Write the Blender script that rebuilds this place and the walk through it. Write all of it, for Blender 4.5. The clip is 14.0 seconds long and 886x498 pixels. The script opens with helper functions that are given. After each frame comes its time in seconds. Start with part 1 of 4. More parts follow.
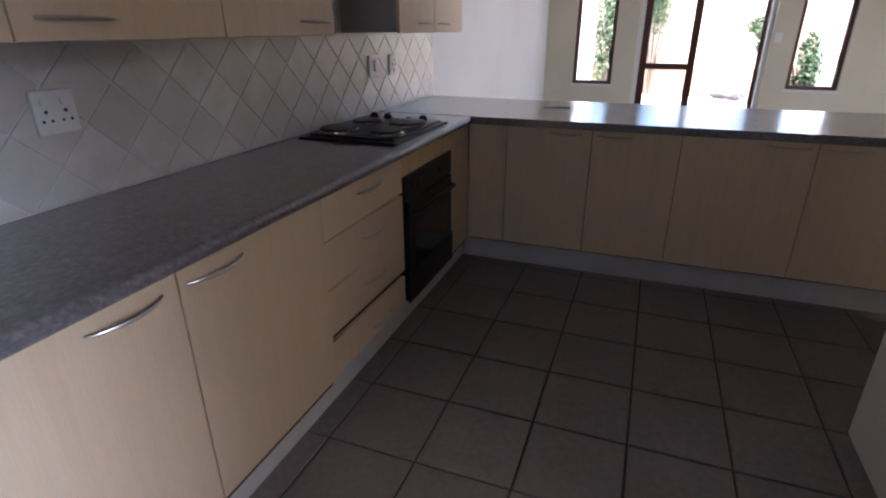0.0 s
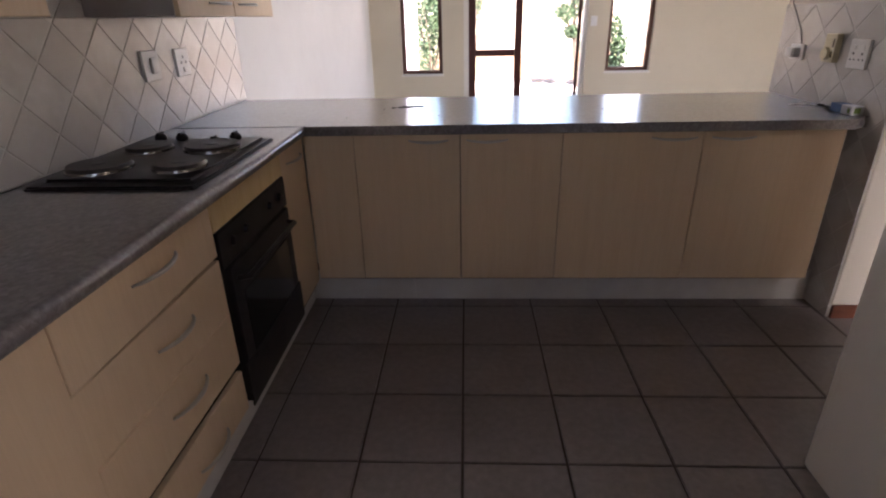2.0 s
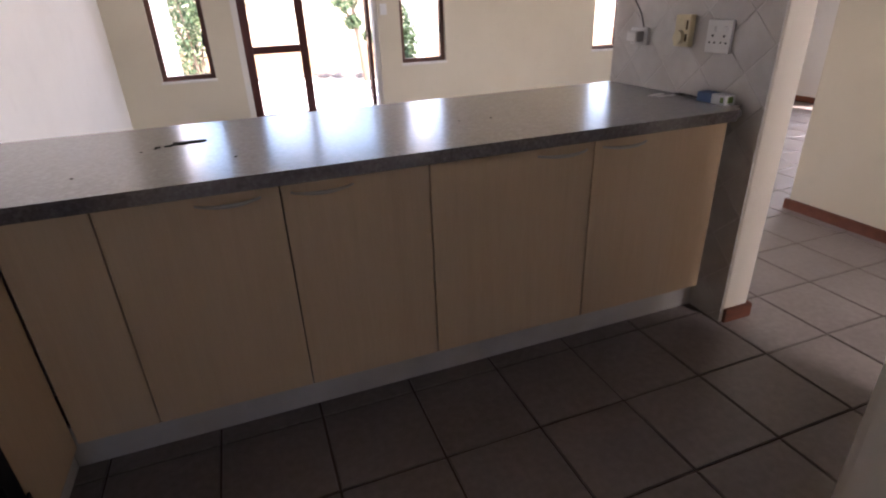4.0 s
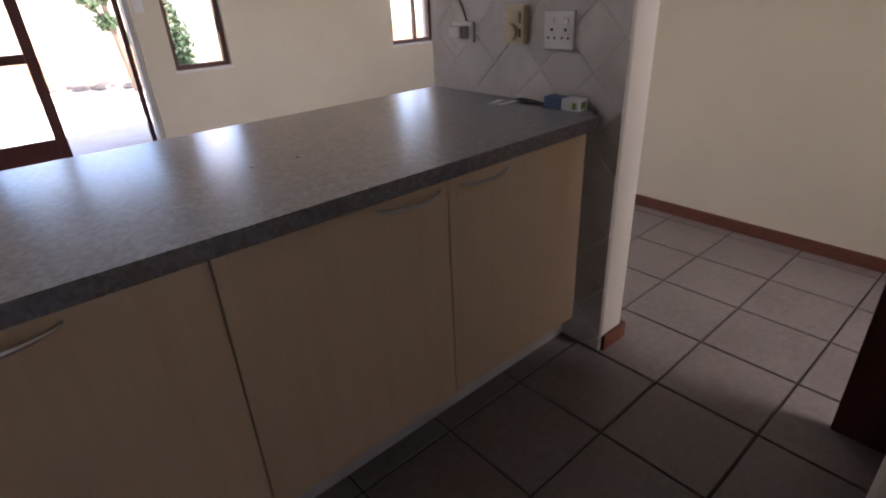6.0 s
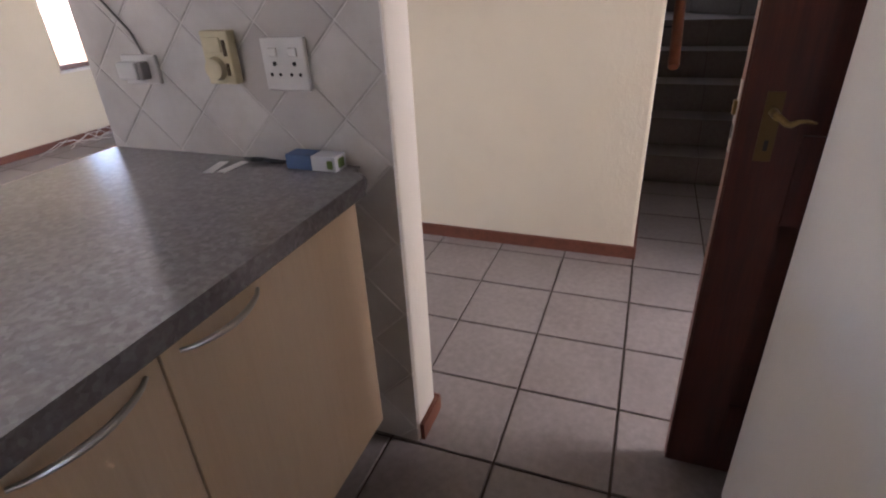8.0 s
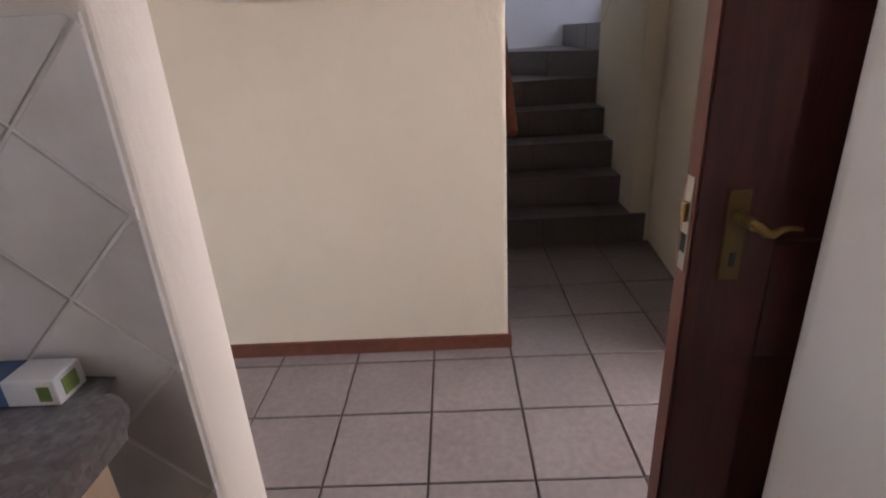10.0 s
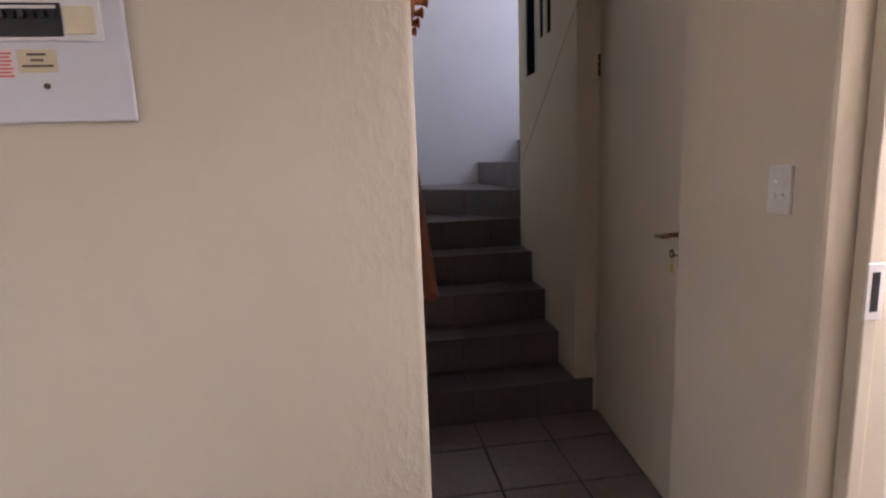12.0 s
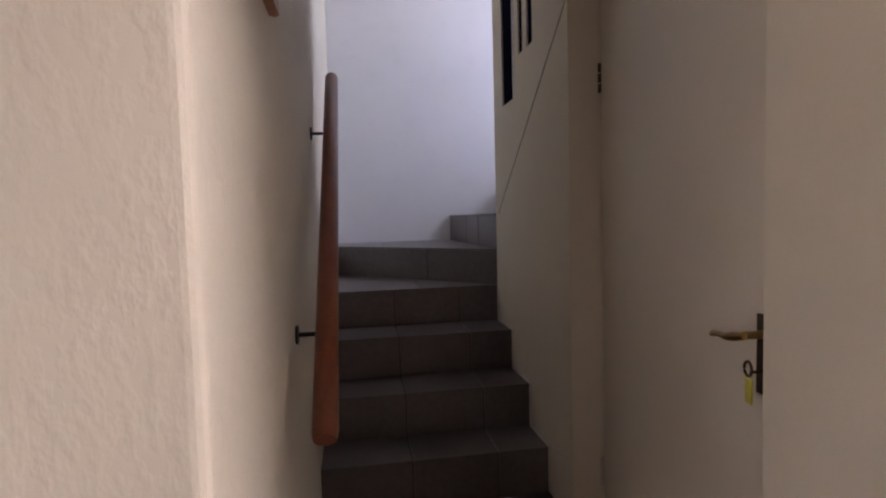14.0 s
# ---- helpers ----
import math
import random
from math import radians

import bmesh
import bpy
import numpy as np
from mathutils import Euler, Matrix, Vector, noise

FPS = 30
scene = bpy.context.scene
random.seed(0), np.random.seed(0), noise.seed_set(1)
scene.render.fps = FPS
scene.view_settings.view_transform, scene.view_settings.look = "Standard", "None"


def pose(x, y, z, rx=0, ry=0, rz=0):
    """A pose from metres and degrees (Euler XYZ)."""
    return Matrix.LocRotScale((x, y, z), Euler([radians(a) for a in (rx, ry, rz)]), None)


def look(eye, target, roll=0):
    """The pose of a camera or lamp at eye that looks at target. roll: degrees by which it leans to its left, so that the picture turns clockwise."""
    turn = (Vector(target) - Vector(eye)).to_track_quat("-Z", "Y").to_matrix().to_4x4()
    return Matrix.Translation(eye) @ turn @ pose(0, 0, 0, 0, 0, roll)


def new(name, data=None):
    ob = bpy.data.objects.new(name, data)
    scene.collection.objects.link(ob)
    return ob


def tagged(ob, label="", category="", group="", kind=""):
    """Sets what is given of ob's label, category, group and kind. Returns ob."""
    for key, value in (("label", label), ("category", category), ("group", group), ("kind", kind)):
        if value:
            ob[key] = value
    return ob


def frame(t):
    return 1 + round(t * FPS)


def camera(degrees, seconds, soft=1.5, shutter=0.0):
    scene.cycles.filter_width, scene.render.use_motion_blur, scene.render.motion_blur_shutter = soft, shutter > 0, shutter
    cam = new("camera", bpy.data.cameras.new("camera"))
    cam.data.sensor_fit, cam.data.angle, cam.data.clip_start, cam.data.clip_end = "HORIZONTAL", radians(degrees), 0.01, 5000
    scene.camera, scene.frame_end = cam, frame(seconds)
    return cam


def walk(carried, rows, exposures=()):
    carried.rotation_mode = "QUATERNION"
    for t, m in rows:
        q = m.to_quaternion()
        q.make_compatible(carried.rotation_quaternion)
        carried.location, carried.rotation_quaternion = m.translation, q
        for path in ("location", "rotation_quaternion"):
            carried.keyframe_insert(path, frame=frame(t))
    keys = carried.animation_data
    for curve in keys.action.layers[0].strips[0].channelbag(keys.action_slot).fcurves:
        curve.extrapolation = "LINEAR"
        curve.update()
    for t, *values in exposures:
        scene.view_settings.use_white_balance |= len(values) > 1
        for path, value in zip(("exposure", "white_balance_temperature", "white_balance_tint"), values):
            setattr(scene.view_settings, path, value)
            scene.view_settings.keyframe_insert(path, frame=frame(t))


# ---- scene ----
cam = camera(80.0, 14.0, soft=2.1)

PATH = [
    (0, (1.513, 0.523, 1.356), (0.852, 2.246, 0.584), -0.3),
    (0.5, (1.435, 0.68, 1.349), (0.895, 2.442, 0.571), -0.5),
    (1, (1.37, 0.831, 1.333), (0.959, 2.627, 0.554), -0.7),
    (1.5, (1.314, 0.985, 1.329), (1.05, 2.805, 0.543), -1.3),
    (2, (1.276, 1.16, 1.315), (1.187, 2.989, 0.51), -1.3),
    (2.5, (1.247, 1.355, 1.326), (1.329, 3.177, 0.505), -1.4),
    (3, (1.218, 1.529, 1.325), (1.458, 3.331, 0.492), -1.6),
    (3.2, (1.193, 1.618, 1.307), (1.502, 3.406, 0.466), -2.0),
    (5.3, (1.318, 2.307, 1.296), (2.306, 3.813, 0.425), -2.4),
    (5.5, (1.366, 2.34, 1.302), (2.388, 3.815, 0.418), -2.7),
    (6, (1.462, 2.476, 1.282), (2.61, 3.847, 0.387), -2.9),
    (6.5, (1.547, 2.584, 1.285), (2.825, 3.831, 0.385), -3.0),
    (7, (1.651, 2.689, 1.301), (3.065, 3.768, 0.386), -2.9),
    (7.5, (1.748, 2.764, 1.301), (3.3, 3.627, 0.379), -2.7),
    (8, (1.865, 2.816, 1.302), (3.517, 3.465, 0.381), -2.8),
    (8.2, (1.908, 2.839, 1.3), (3.595, 3.402, 0.385), -2.9),
    (10.3, (2.44, 2.982, 1.298), (4.311, 2.981, 0.591), -2.9),
    (10.5, (2.492, 2.977, 1.307), (4.381, 2.943, 0.652), -2.7),
    (11, (2.652, 2.969, 1.319), (4.578, 2.84, 0.798), -2.5),
    (11.5, (2.854, 2.949, 1.327), (4.8, 2.736, 0.917), -2.2),
    (12, (3.046, 2.911, 1.32), (5.001, 2.639, 0.994), -2.1),
    (12.5, (3.231, 2.85, 1.322), (5.197, 2.55, 1.104), -1.8),
    (13, (3.44, 2.796, 1.292), (5.41, 2.478, 1.155), -1.4),
    (13.5, (3.633, 2.721, 1.287), (5.602, 2.395, 1.161), -1.5),
    (14, (3.806, 2.628, 1.286), (5.775, 2.3, 1.168), -1.5),
]
EXPOSURES = [(0, 2.18, 5800, 21), (0.5, 2.36, 6050, 22), (1.5, 2.58, 6350, 24), (3, 2.72, 6450, 25), (5.5, 2.2, 6350, 26), (6.5, 2.22, 6200, 25), (8, 2.95, 6150, 25), (11, 2.98, 6150, 26), (12.5, 2.72, 6300, 30), (14, 3.02, 6250, 30)]
walk(cam, [(t, look(eye, target, roll)) for t, eye, target, roll in PATH], EXPOSURES)

# ---- world, sun, openings' light ----
world = bpy.data.worlds.new("world")
scene.world = world
world.use_nodes = True
wn = world.node_tree.nodes
sky = wn.new("ShaderNodeTexSky")
sky.sky_type, sky.sun_disc = "NISHITA", False
SUN_EL, SUN_AZ = radians(60), radians(150)
sky.sun_elevation, sky.sun_rotation = SUN_EL, SUN_AZ
world.node_tree.links.new(sky.outputs[0], wn["Background"].inputs[0])
wn["Background"].inputs[1].default_value = 0.15

sun_dir = Vector((math.sin(SUN_AZ) * math.cos(SUN_EL), math.cos(SUN_AZ) * math.cos(SUN_EL), math.sin(SUN_EL)))
sun = new("sun", bpy.data.lights.new("sun", "SUN"))
sun.data.energy, sun.data.angle, sun.data.color = 5.0, radians(0.5), (1.0, 0.95, 0.86)
sun.matrix_world = look(sun_dir * 30, (0, 0, 0))


def sky_lamp(name, eye, target, width, height, watts, color):
    lamp = new(name, bpy.data.lights.new(name, "AREA"))
    lamp.data.shape, lamp.data.size, lamp.data.size_y = "RECTANGLE", width, height
    lamp.data.energy, lamp.data.color = watts, color
    lamp.matrix_world = look(eye, target)
    return lamp


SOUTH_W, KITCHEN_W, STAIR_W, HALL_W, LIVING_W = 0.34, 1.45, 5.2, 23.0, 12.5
# Narrow cool beam for the left cabinets, from an opening placed out of view.
side_light = sky_lamp("kitchen_door_light", (3.04, 0.56, 1.05), (0.4, 0.56, 0.5), 0.5, 1.8, KITCHEN_W, (0.70, 0.83, 1.0))
side_light.data.spread = radians(38)
# Fill added for the peninsula fronts, set in an invented south wall opening.
sky_lamp("kitchen_window_light", (1.0, -1.5, 1.7), (1.7, 3.4, 0.6), 0.58, 0.55, SOUTH_W, (0.96, 0.97, 1.0))
sky_lamp("stair_window_light", (7.1, -0.5, 3.3), (7.3, 2.6, 1.6), 0.9, 1.2, STAIR_W, (0.78, 0.87, 1.0))
# Unseen sky stand-in hung outside above the doorway, aimed into the hall.
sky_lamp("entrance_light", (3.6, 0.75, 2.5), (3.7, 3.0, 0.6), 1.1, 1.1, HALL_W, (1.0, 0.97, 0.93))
# Added light for the west wall and floor, in an east opening out of view.
living_light = sky_lamp("living_window_light", (7.72, 5.3, 1.15), (3.2, 5.0, 0.1), 1.3, 1.9, LIVING_W, (0.94, 0.97, 1.0))
living_light.data.spread = radians(90)


# ---- materials ----
class Mat:
    def __init__(self, name, rough=0.6, metal=0.0, spec=0.5):
        self.m = bpy.data.materials.new(name)
        self.m.use_nodes = True
        self.t = self.m.node_tree
        self.b = self.t.nodes["Principled BSDF"]
        self.b.inputs["Roughness"].default_value = rough
        self.b.inputs["Metallic"].default_value = metal
        self.b.inputs["Specular IOR Level"].default_value = spec

    def n(self, kind, **vals):
        nd = self.t.nodes.new(kind)
        for k, v in vals.items():
            nd.inputs[k].default_value = v
        return nd

    def ln(self, a, b):
        self.t.links.new(a, b)

    def coord(self, scale=(1, 1, 1), obj=False):
        if obj:
            c = self.n("ShaderNodeTexCoord").outputs["Object"]
        else:
            c = self.n("ShaderNodeNewGeometry").outputs["Position"]
        mp = self.n("ShaderNodeMapping", Scale=scale)
        self.ln(c, mp.inputs["Vector"])
        return mp.outputs[0]

    def noise(self, scale, detail=4, co=None, rough=0.55):
        nd = self.n("ShaderNodeTexNoise", Scale=scale, Detail=detail, Roughness=rough)
        self.ln(co or self.coord(), nd.inputs["Vector"])
        return nd.outputs["Fac"]

    def ramp(self, fac, stops):
        r = self.n("ShaderNodeValToRGB")
        el = r.color_ramp.elements
        while len(el) < len(stops):
            el.new(0.5)
        for e, (p, c) in zip(el, stops):
            e.position, e.color = p, (*c, 1)
        self.ln(fac, r.inputs[0])
        return r.outputs[0]

    def mix(self, fac, a, b, mode="MIX"):
        x = self.t.nodes.new("ShaderNodeMix")
        x.data_type, x.blend_type = "RGBA", mode
        for sock, v in ((x.inputs[0], fac), (x.inputs[6], a), (x.inputs[7], b)):
            if isinstance(v, (int, float)):
                sock.default_value = v
            elif isinstance(v, tuple):
                sock.default_value = (*v, 1)
            else:
                self.ln(v, sock)
        return x.outputs[2]

    def base(self, c):
        if isinstance(c, tuple):
            self.b.inputs["Base Color"].default_value = (*c, 1)
        else:
            self.ln(c, self.b.inputs["Base Color"])
        return self

    def rough(self, fac, lo, hi):
        mr = self.n("ShaderNodeMapRange")
        mr.inputs[3].default_value, mr.inputs[4].default_value = lo, hi
        self.ln(fac, mr.inputs[0])
        self.ln(mr.outputs[0], self.b.inputs["Roughness"])
        return self

    def bump(self, h, strength=0.2, dist=0.01):
        bp = self.n("ShaderNodeBump", Strength=strength, Distance=dist)
        self.ln(h, bp.inputs["Height"])
        self.ln(bp.outputs[0], self.b.inputs["Normal"])
        return self

    def random(self):
        return self.n("ShaderNodeObjectInfo").outputs["Random"]


def plaster(name, a, b, strength=0.35, fade=None):
    """fade: the y span over which a trowelled relief dies away from a corner."""
    k = Mat(name, 0.75, spec=0.3)
    big = k.noise(1.3, 3)
    c = k.ramp(big, [(0.3, a), (0.7, b)])
    stain = k.noise(9, 5)
    c = k.mix(k.ramp(stain, [(0.55, (0, 0, 0)), (0.9, (0.25, 0.25, 0.25))]), c, tuple(v * 0.82 for v in a))
    k.base(c)
    lump = k.noise(55, 3, k.coord((1, 1, 0.6)))
    fine = k.noise(240, 2)
    patch = k.ramp(k.noise(2.6, 2), [(0.35, (0.15, 0.15, 0.15)), (0.65, (1, 1, 1))])
    h = k.mix(0.25, lump, fine)
    if fade:
        sep = k.n("ShaderNodeSeparateXYZ")
        k.ln(k.coord(), sep.inputs[0])
        mr = k.n("ShaderNodeMapRange")
        for i, v in ((1, fade[0]), (2, fade[1]), (3, 1.0), (4, 0.05)):
            mr.inputs[i].default_value = v
        k.ln(sep.outputs[1], mr.inputs[0])
        h = k.mix(0.05, k.ramp(k.noise(33, 3, k.coord((1, 1, 0.6))), [(0.44, (0, 0, 0)), (0.74, (1, 1, 1))]), fine)
        h = k.mix(1.0, h, mr.outputs[0], "MULTIPLY")
    h = k.mix(0.45 if fade else 1.0, h, patch, "MULTIPLY")
    k.bump(h, strength, 0.012 if fade else 0.006)
    return k.m


M_CREAM = plaster("cream_plaster", (0.62, 0.56, 0.435), (0.67, 0.61, 0.48), 0.35)
M_TROWEL = plaster("trowelled_cream_plaster", (0.62, 0.56, 0.435), (0.67, 0.61, 0.48), 0.19, (2.785, 3.10))
k = Mat("cream_door_paint", 0.5)
k.base(k.ramp(k.noise(1.8, 4), [(0.3, (0.61, 0.545, 0.43)), (0.7, (0.66, 0.595, 0.475))])).bump(k.noise(90, 3, k.coord((1, 1, 0.15))), 0.06, 0.002)
M_DOORPAINT = k.m
M_STUB = plaster("pale_cream_plaster", (0.66, 0.61, 0.53), (0.71, 0.66, 0.575), 0.3)
M_LIGHT = plaster("pale_plaster", (0.70, 0.67, 0.62), (0.76, 0.73, 0.68), 0.3)
M_WHITE = plaster("white_plaster", (0.72, 0.72, 0.73), (0.78, 0.78, 0.79), 0.25)
M_CEIL = plaster("ceiling_paint", (0.76, 0.75, 0.72), (0.80, 0.79, 0.77), 0.1)


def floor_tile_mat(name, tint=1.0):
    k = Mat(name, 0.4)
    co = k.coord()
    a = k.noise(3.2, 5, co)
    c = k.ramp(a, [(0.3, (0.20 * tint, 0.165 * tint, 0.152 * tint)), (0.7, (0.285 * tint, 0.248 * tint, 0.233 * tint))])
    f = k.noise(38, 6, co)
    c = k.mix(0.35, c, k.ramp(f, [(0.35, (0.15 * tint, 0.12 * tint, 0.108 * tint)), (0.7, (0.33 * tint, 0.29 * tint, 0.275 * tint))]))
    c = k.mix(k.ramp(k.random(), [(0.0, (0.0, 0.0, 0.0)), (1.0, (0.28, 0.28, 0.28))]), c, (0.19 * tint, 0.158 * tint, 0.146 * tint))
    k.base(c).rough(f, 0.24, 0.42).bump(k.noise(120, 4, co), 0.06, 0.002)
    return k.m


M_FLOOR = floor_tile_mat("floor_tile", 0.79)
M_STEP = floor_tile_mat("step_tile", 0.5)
k = Mat("floor_grout", 0.9)
k.base(k.ramp(k.noise(60, 4), [(0.3, (0.045, 0.03, 0.024)), (0.7, (0.08, 0.06, 0.05))]))
M_GROUT = k.m

k = Mat("wall_tile_glaze", 0.18)
co = k.coord()
c = k.ramp(k.noise(7, 4, co), [(0.35, (0.58, 0.55, 0.515)), (0.65, (0.72, 0.695, 0.66))])
c = k.mix(k.ramp(k.random(), [(0, (0, 0, 0)), (1, (0.8, 0.8, 0.8))]), c, (0.53, 0.50, 0.47))
k.base(c).rough(k.noise(14, 3, co), 0.14, 0.32).bump(k.noise(26, 3, co), 0.12, 0.004)
M_WTILE = k.m
k = Mat("wall_grout", 0.9)
k.base(k.ramp(k.noise(50, 4), [(0.3, (0.60, 0.575, 0.54)), (0.7, (0.70, 0.675, 0.64))]))
M_WGROUT = k.m

k = Mat("granite_laminate", 0.3, spec=0.2)
k.b.inputs["Coat Weight"].default_value = 1.0
k.b.inputs["Coat Roughness"].default_value = 0.17
k.b.inputs["Coat IOR"].default_value = 1.85
co = k.coord()
sp = k.noise(75, 2, co, 0.5)
c = k.ramp(sp, [(0.3, (0.092, 0.08, 0.08)), (0.5, (0.122, 0.109, 0.11)), (0.7, (0.158, 0.146, 0.149))])
chip = k.n("ShaderNodeTexVoronoi", Scale=95.0)
k.ln(co, chip.inputs["Vector"])
c2 = k.ramp(chip.outputs["Color"], [(0.2, (0.075, 0.066, 0.069)), (0.55, (0.14, 0.128, 0.131)), (0.85, (0.26, 0.25, 0.265))])
c = k.mix(0.27, c, c2)
k.base(c).rough(k.noise(1.5, 2, co), 0.26, 0.31)
M_GRANITE = k.m


def wood(name, a, b, dark, rough=0.4, vertical=True, scale=1.0):
    k = Mat(name, rough)
    st = (9 * scale, 9 * scale, 0.55 * scale) if vertical else (0.8 * scale, 9 * scale, 9 * scale)
    co = k.coord(st)
    g = k.noise(3.0, 6, co, 0.6)
    c = k.ramp(g, [(0.28, dark), (0.5, a), (0.75, b)])
    fine = k.noise(22, 3, co)
    c = k.mix(0.25, c, k.ramp(fine, [(0.4, dark), (0.6, b)]))
    c = k.mix(k.ramp(k.random(), [(0, (0, 0, 0)), (1, (0.3, 0.3, 0.3))]), c, a)
    k.base(c).rough(g, rough - 0.06, rough + 0.12).bump(fine, 0.05, 0.001)
    return k.m


M_MAPLE = wood("maple_veneer", (0.60, 0.448, 0.294), (0.63, 0.478, 0.32), (0.555, 0.402, 0.258), 0.42)
M_YELLOW = wood("heat_yellowed_veneer", (0.585, 0.42, 0.20), (0.62, 0.46, 0.26), (0.50, 0.335, 0.135), 0.42)
M_EDGE = Mat("cabinet_edge_brown", 0.6).base((0.085, 0.045, 0.027)).m
M_MAHOG = wood("mahogany_varnish", (0.068, 0.016, 0.012), (0.098, 0.025, 0.017), (0.036, 0.009, 0.008), 0.36)
M_RACK = wood("orange_varnish", (0.36, 0.12, 0.045), (0.45, 0.165, 0.06), (0.24, 0.07, 0.025), 0.35, False)
M_RAIL = wood("meranti_varnish", (0.22, 0.066, 0.032), (0.28, 0.09, 0.043), (0.13, 0.036, 0.018), 0.38, False)
M_SKIRT = wood("meranti_skirting", (0.145, 0.048, 0.027), (0.19, 0.066, 0.037), (0.09, 0.03, 0.018), 0.5, False)
# Door varnish made lighter, with the light on the door's edge in its colour.
M_LITEDGE = wood("lit_door_edge", (0.155, 0.042, 0.024), (0.20, 0.058, 0.032), (0.09, 0.024, 0.015), 0.38)
M_FRAME = wood("window_frame_wood", (0.115, 0.05, 0.035), (0.15, 0.07, 0.05), (0.07, 0.03, 0.022), 0.4)

k = Mat("white_melamine", 0.35)
k.base(k.ramp(k.noise(6, 4), [(0.3, (0.50, 0.48, 0.455)), (0.7, (0.60, 0.58, 0.555))]))
M_MELA = k.m
k = Mat("grey_melamine", 0.45)
k.base(k.ramp(k.noise(6, 4), [(0.3, (0.33, 0.305, 0.295)), (0.7, (0.39, 0.365, 0.355))]))
M_GREYM = k.m
k = Mat("brushed_steel", 0.3, 1.0)
k.base((0.47, 0.45, 0.42)).rough(k.noise(60, 3, k.coord((1, 1, 8))), 0.22, 0.42)
M_STEEL = k.m
M_DARKSTEEL = Mat("stained_steel", 0.22, 1.0).base((0.16, 0.15, 0.14)).m
k = Mat("aged_brass", 0.32, 1.0)
k.base(k.ramp(k.noise(40, 4), [(0.35, (0.24, 0.16, 0.07)), (0.7, (0.44, 0.31, 0.13))])).rough(k.noise(30, 3), 0.25, 0.5)
M_BRASS = k.m
M_PLATEBRASS = Mat("dull_brass", 0.42, 1.0).base((0.17, 0.115, 0.055)).m
M_DARKBRASS = Mat("tarnished_brass", 0.45, 0.8).base((0.10, 0.07, 0.04)).m
M_BLACKIRON = Mat("black_iron", 0.5, 0.6).base((0.03, 0.028, 0.03)).m
k = Mat("black_enamel", 0.28, spec=0.16)
k.base(k.ramp(k.noise(20, 4), [(0.35, (0.010, 0.008, 0.009)), (0.7, (0.022, 0.016, 0.016))])).rough(k.noise(9, 4), 0.24, 0.4)
M_ENAMEL = k.m
k = Mat("hob_plate_iron", 0.45, 0.4)
k.base(k.ramp(k.noise(35, 4), [(0.3, (0.02, 0.017, 0.016)), (0.7, (0.05, 0.04, 0.036))]))
M_PLATE = k.m
k = Mat("oven_glass", 0.06, spec=0.3)
k.base((0.012, 0.011, 0.012)).rough(k.noise(5, 4), 0.04, 0.16)
M_OGLASS = k.m
k = Mat("white_plastic", 0.35)
k.base(k.ramp(k.noise(12, 3), [(0.3, (0.70, 0.69, 0.67)), (0.7, (0.77, 0.765, 0.75))]))
M_PLASTIC = k.m
k = Mat("yellowed_plastic", 0.4)
k.base(k.ramp(k.noise(15, 3), [(0.3, (0.64, 0.56, 0.35)), (0.7, (0.72, 0.64, 0.43))]))
M_OLDPLASTIC = k.m
M_SLOT = Mat("socket_slot_black", 0.6).base((0.012, 0.012, 0.012)).m
M_BLUE = Mat("blue_carton", 0.55).base((0.06, 0.12, 0.26)).m
M_CARTON = Mat("white_carton", 0.55).base((0.66, 0.67, 0.68)).m
M_GREEN = Mat("green_print", 0.5).base((0.16, 0.24, 0.06)).m
M_PAPER = Mat("white_paper", 0.8).base((0.72, 0.71, 0.69)).m
M_RED = Mat("red_print", 0.7).base((0.62, 0.16, 0.13)).m
M_PINKPAPER = Mat("sticker_paper", 0.7).base((0.70, 0.60, 0.57)).m
M_BEIGEPAPER = Mat("beige_sticker", 0.6).base((0.60, 0.52, 0.34)).m
M_INK = Mat("brown_ink", 0.7).base((0.10, 0.08, 0.06)).m
M_YTAG = Mat("yellow_key_tag", 0.4).base((0.62, 0.55, 0.06)).m
M_CHAR = Mat("burnt_mark", 0.85).base((0.014, 0.011, 0.010)).m
M_CABLE = Mat("grey_cable", 0.6).base((0.20, 0.19, 0.18)).m
M_WALLLINE = Mat("beige_wall_line", 0.7).base((0.42, 0.38, 0.31)).m
M_WCABLE = Mat("pale_wire", 0.5).base((0.74, 0.71, 0.68)).m
M_PANEL = Mat("panel_white_metal", 0.4).base((0.62, 0.62, 0.65)).m
M_NAVY = Mat("near_black_sheet", 0.5, spec=0.0).base((0.006, 0.007, 0.014)).m
k = Mat("window_pane_glass", 0.02)
k.base((1, 1, 1))
k.b.inputs["Transmission Weight"].default_value = 1.0
k.b.inputs["IOR"].default_value = 1.02
M_GLASS = k.m

k = Mat("patio_paving", 0.85)
k.base(k.ramp(k.noise(4, 6), [(0.3, (0.66, 0.61, 0.55)), (0.7, (0.78, 0.74, 0.68))])).bump(k.noise(60, 4), 0.3, 0.01)
M_PAVE = k.m
k = Mat("garden_wall_paint", 0.85)
k.base(k.ramp(k.noise(1.2, 5), [(0.3, (0.56, 0.46, 0.33)), (0.7, (0.66, 0.56, 0.42))])).bump(k.noise(40, 4), 0.3, 0.01)
M_GWALL = k.m
k = Mat("terracotta_band", 0.85)
k.base(k.ramp(k.noise(2.5, 5), [(0.3, (0.36, 0.23, 0.135)), (0.7, (0.50, 0.35, 0.22))]))
M_TERRA = k.m
k = Mat("shrub_leaf", 0.5)
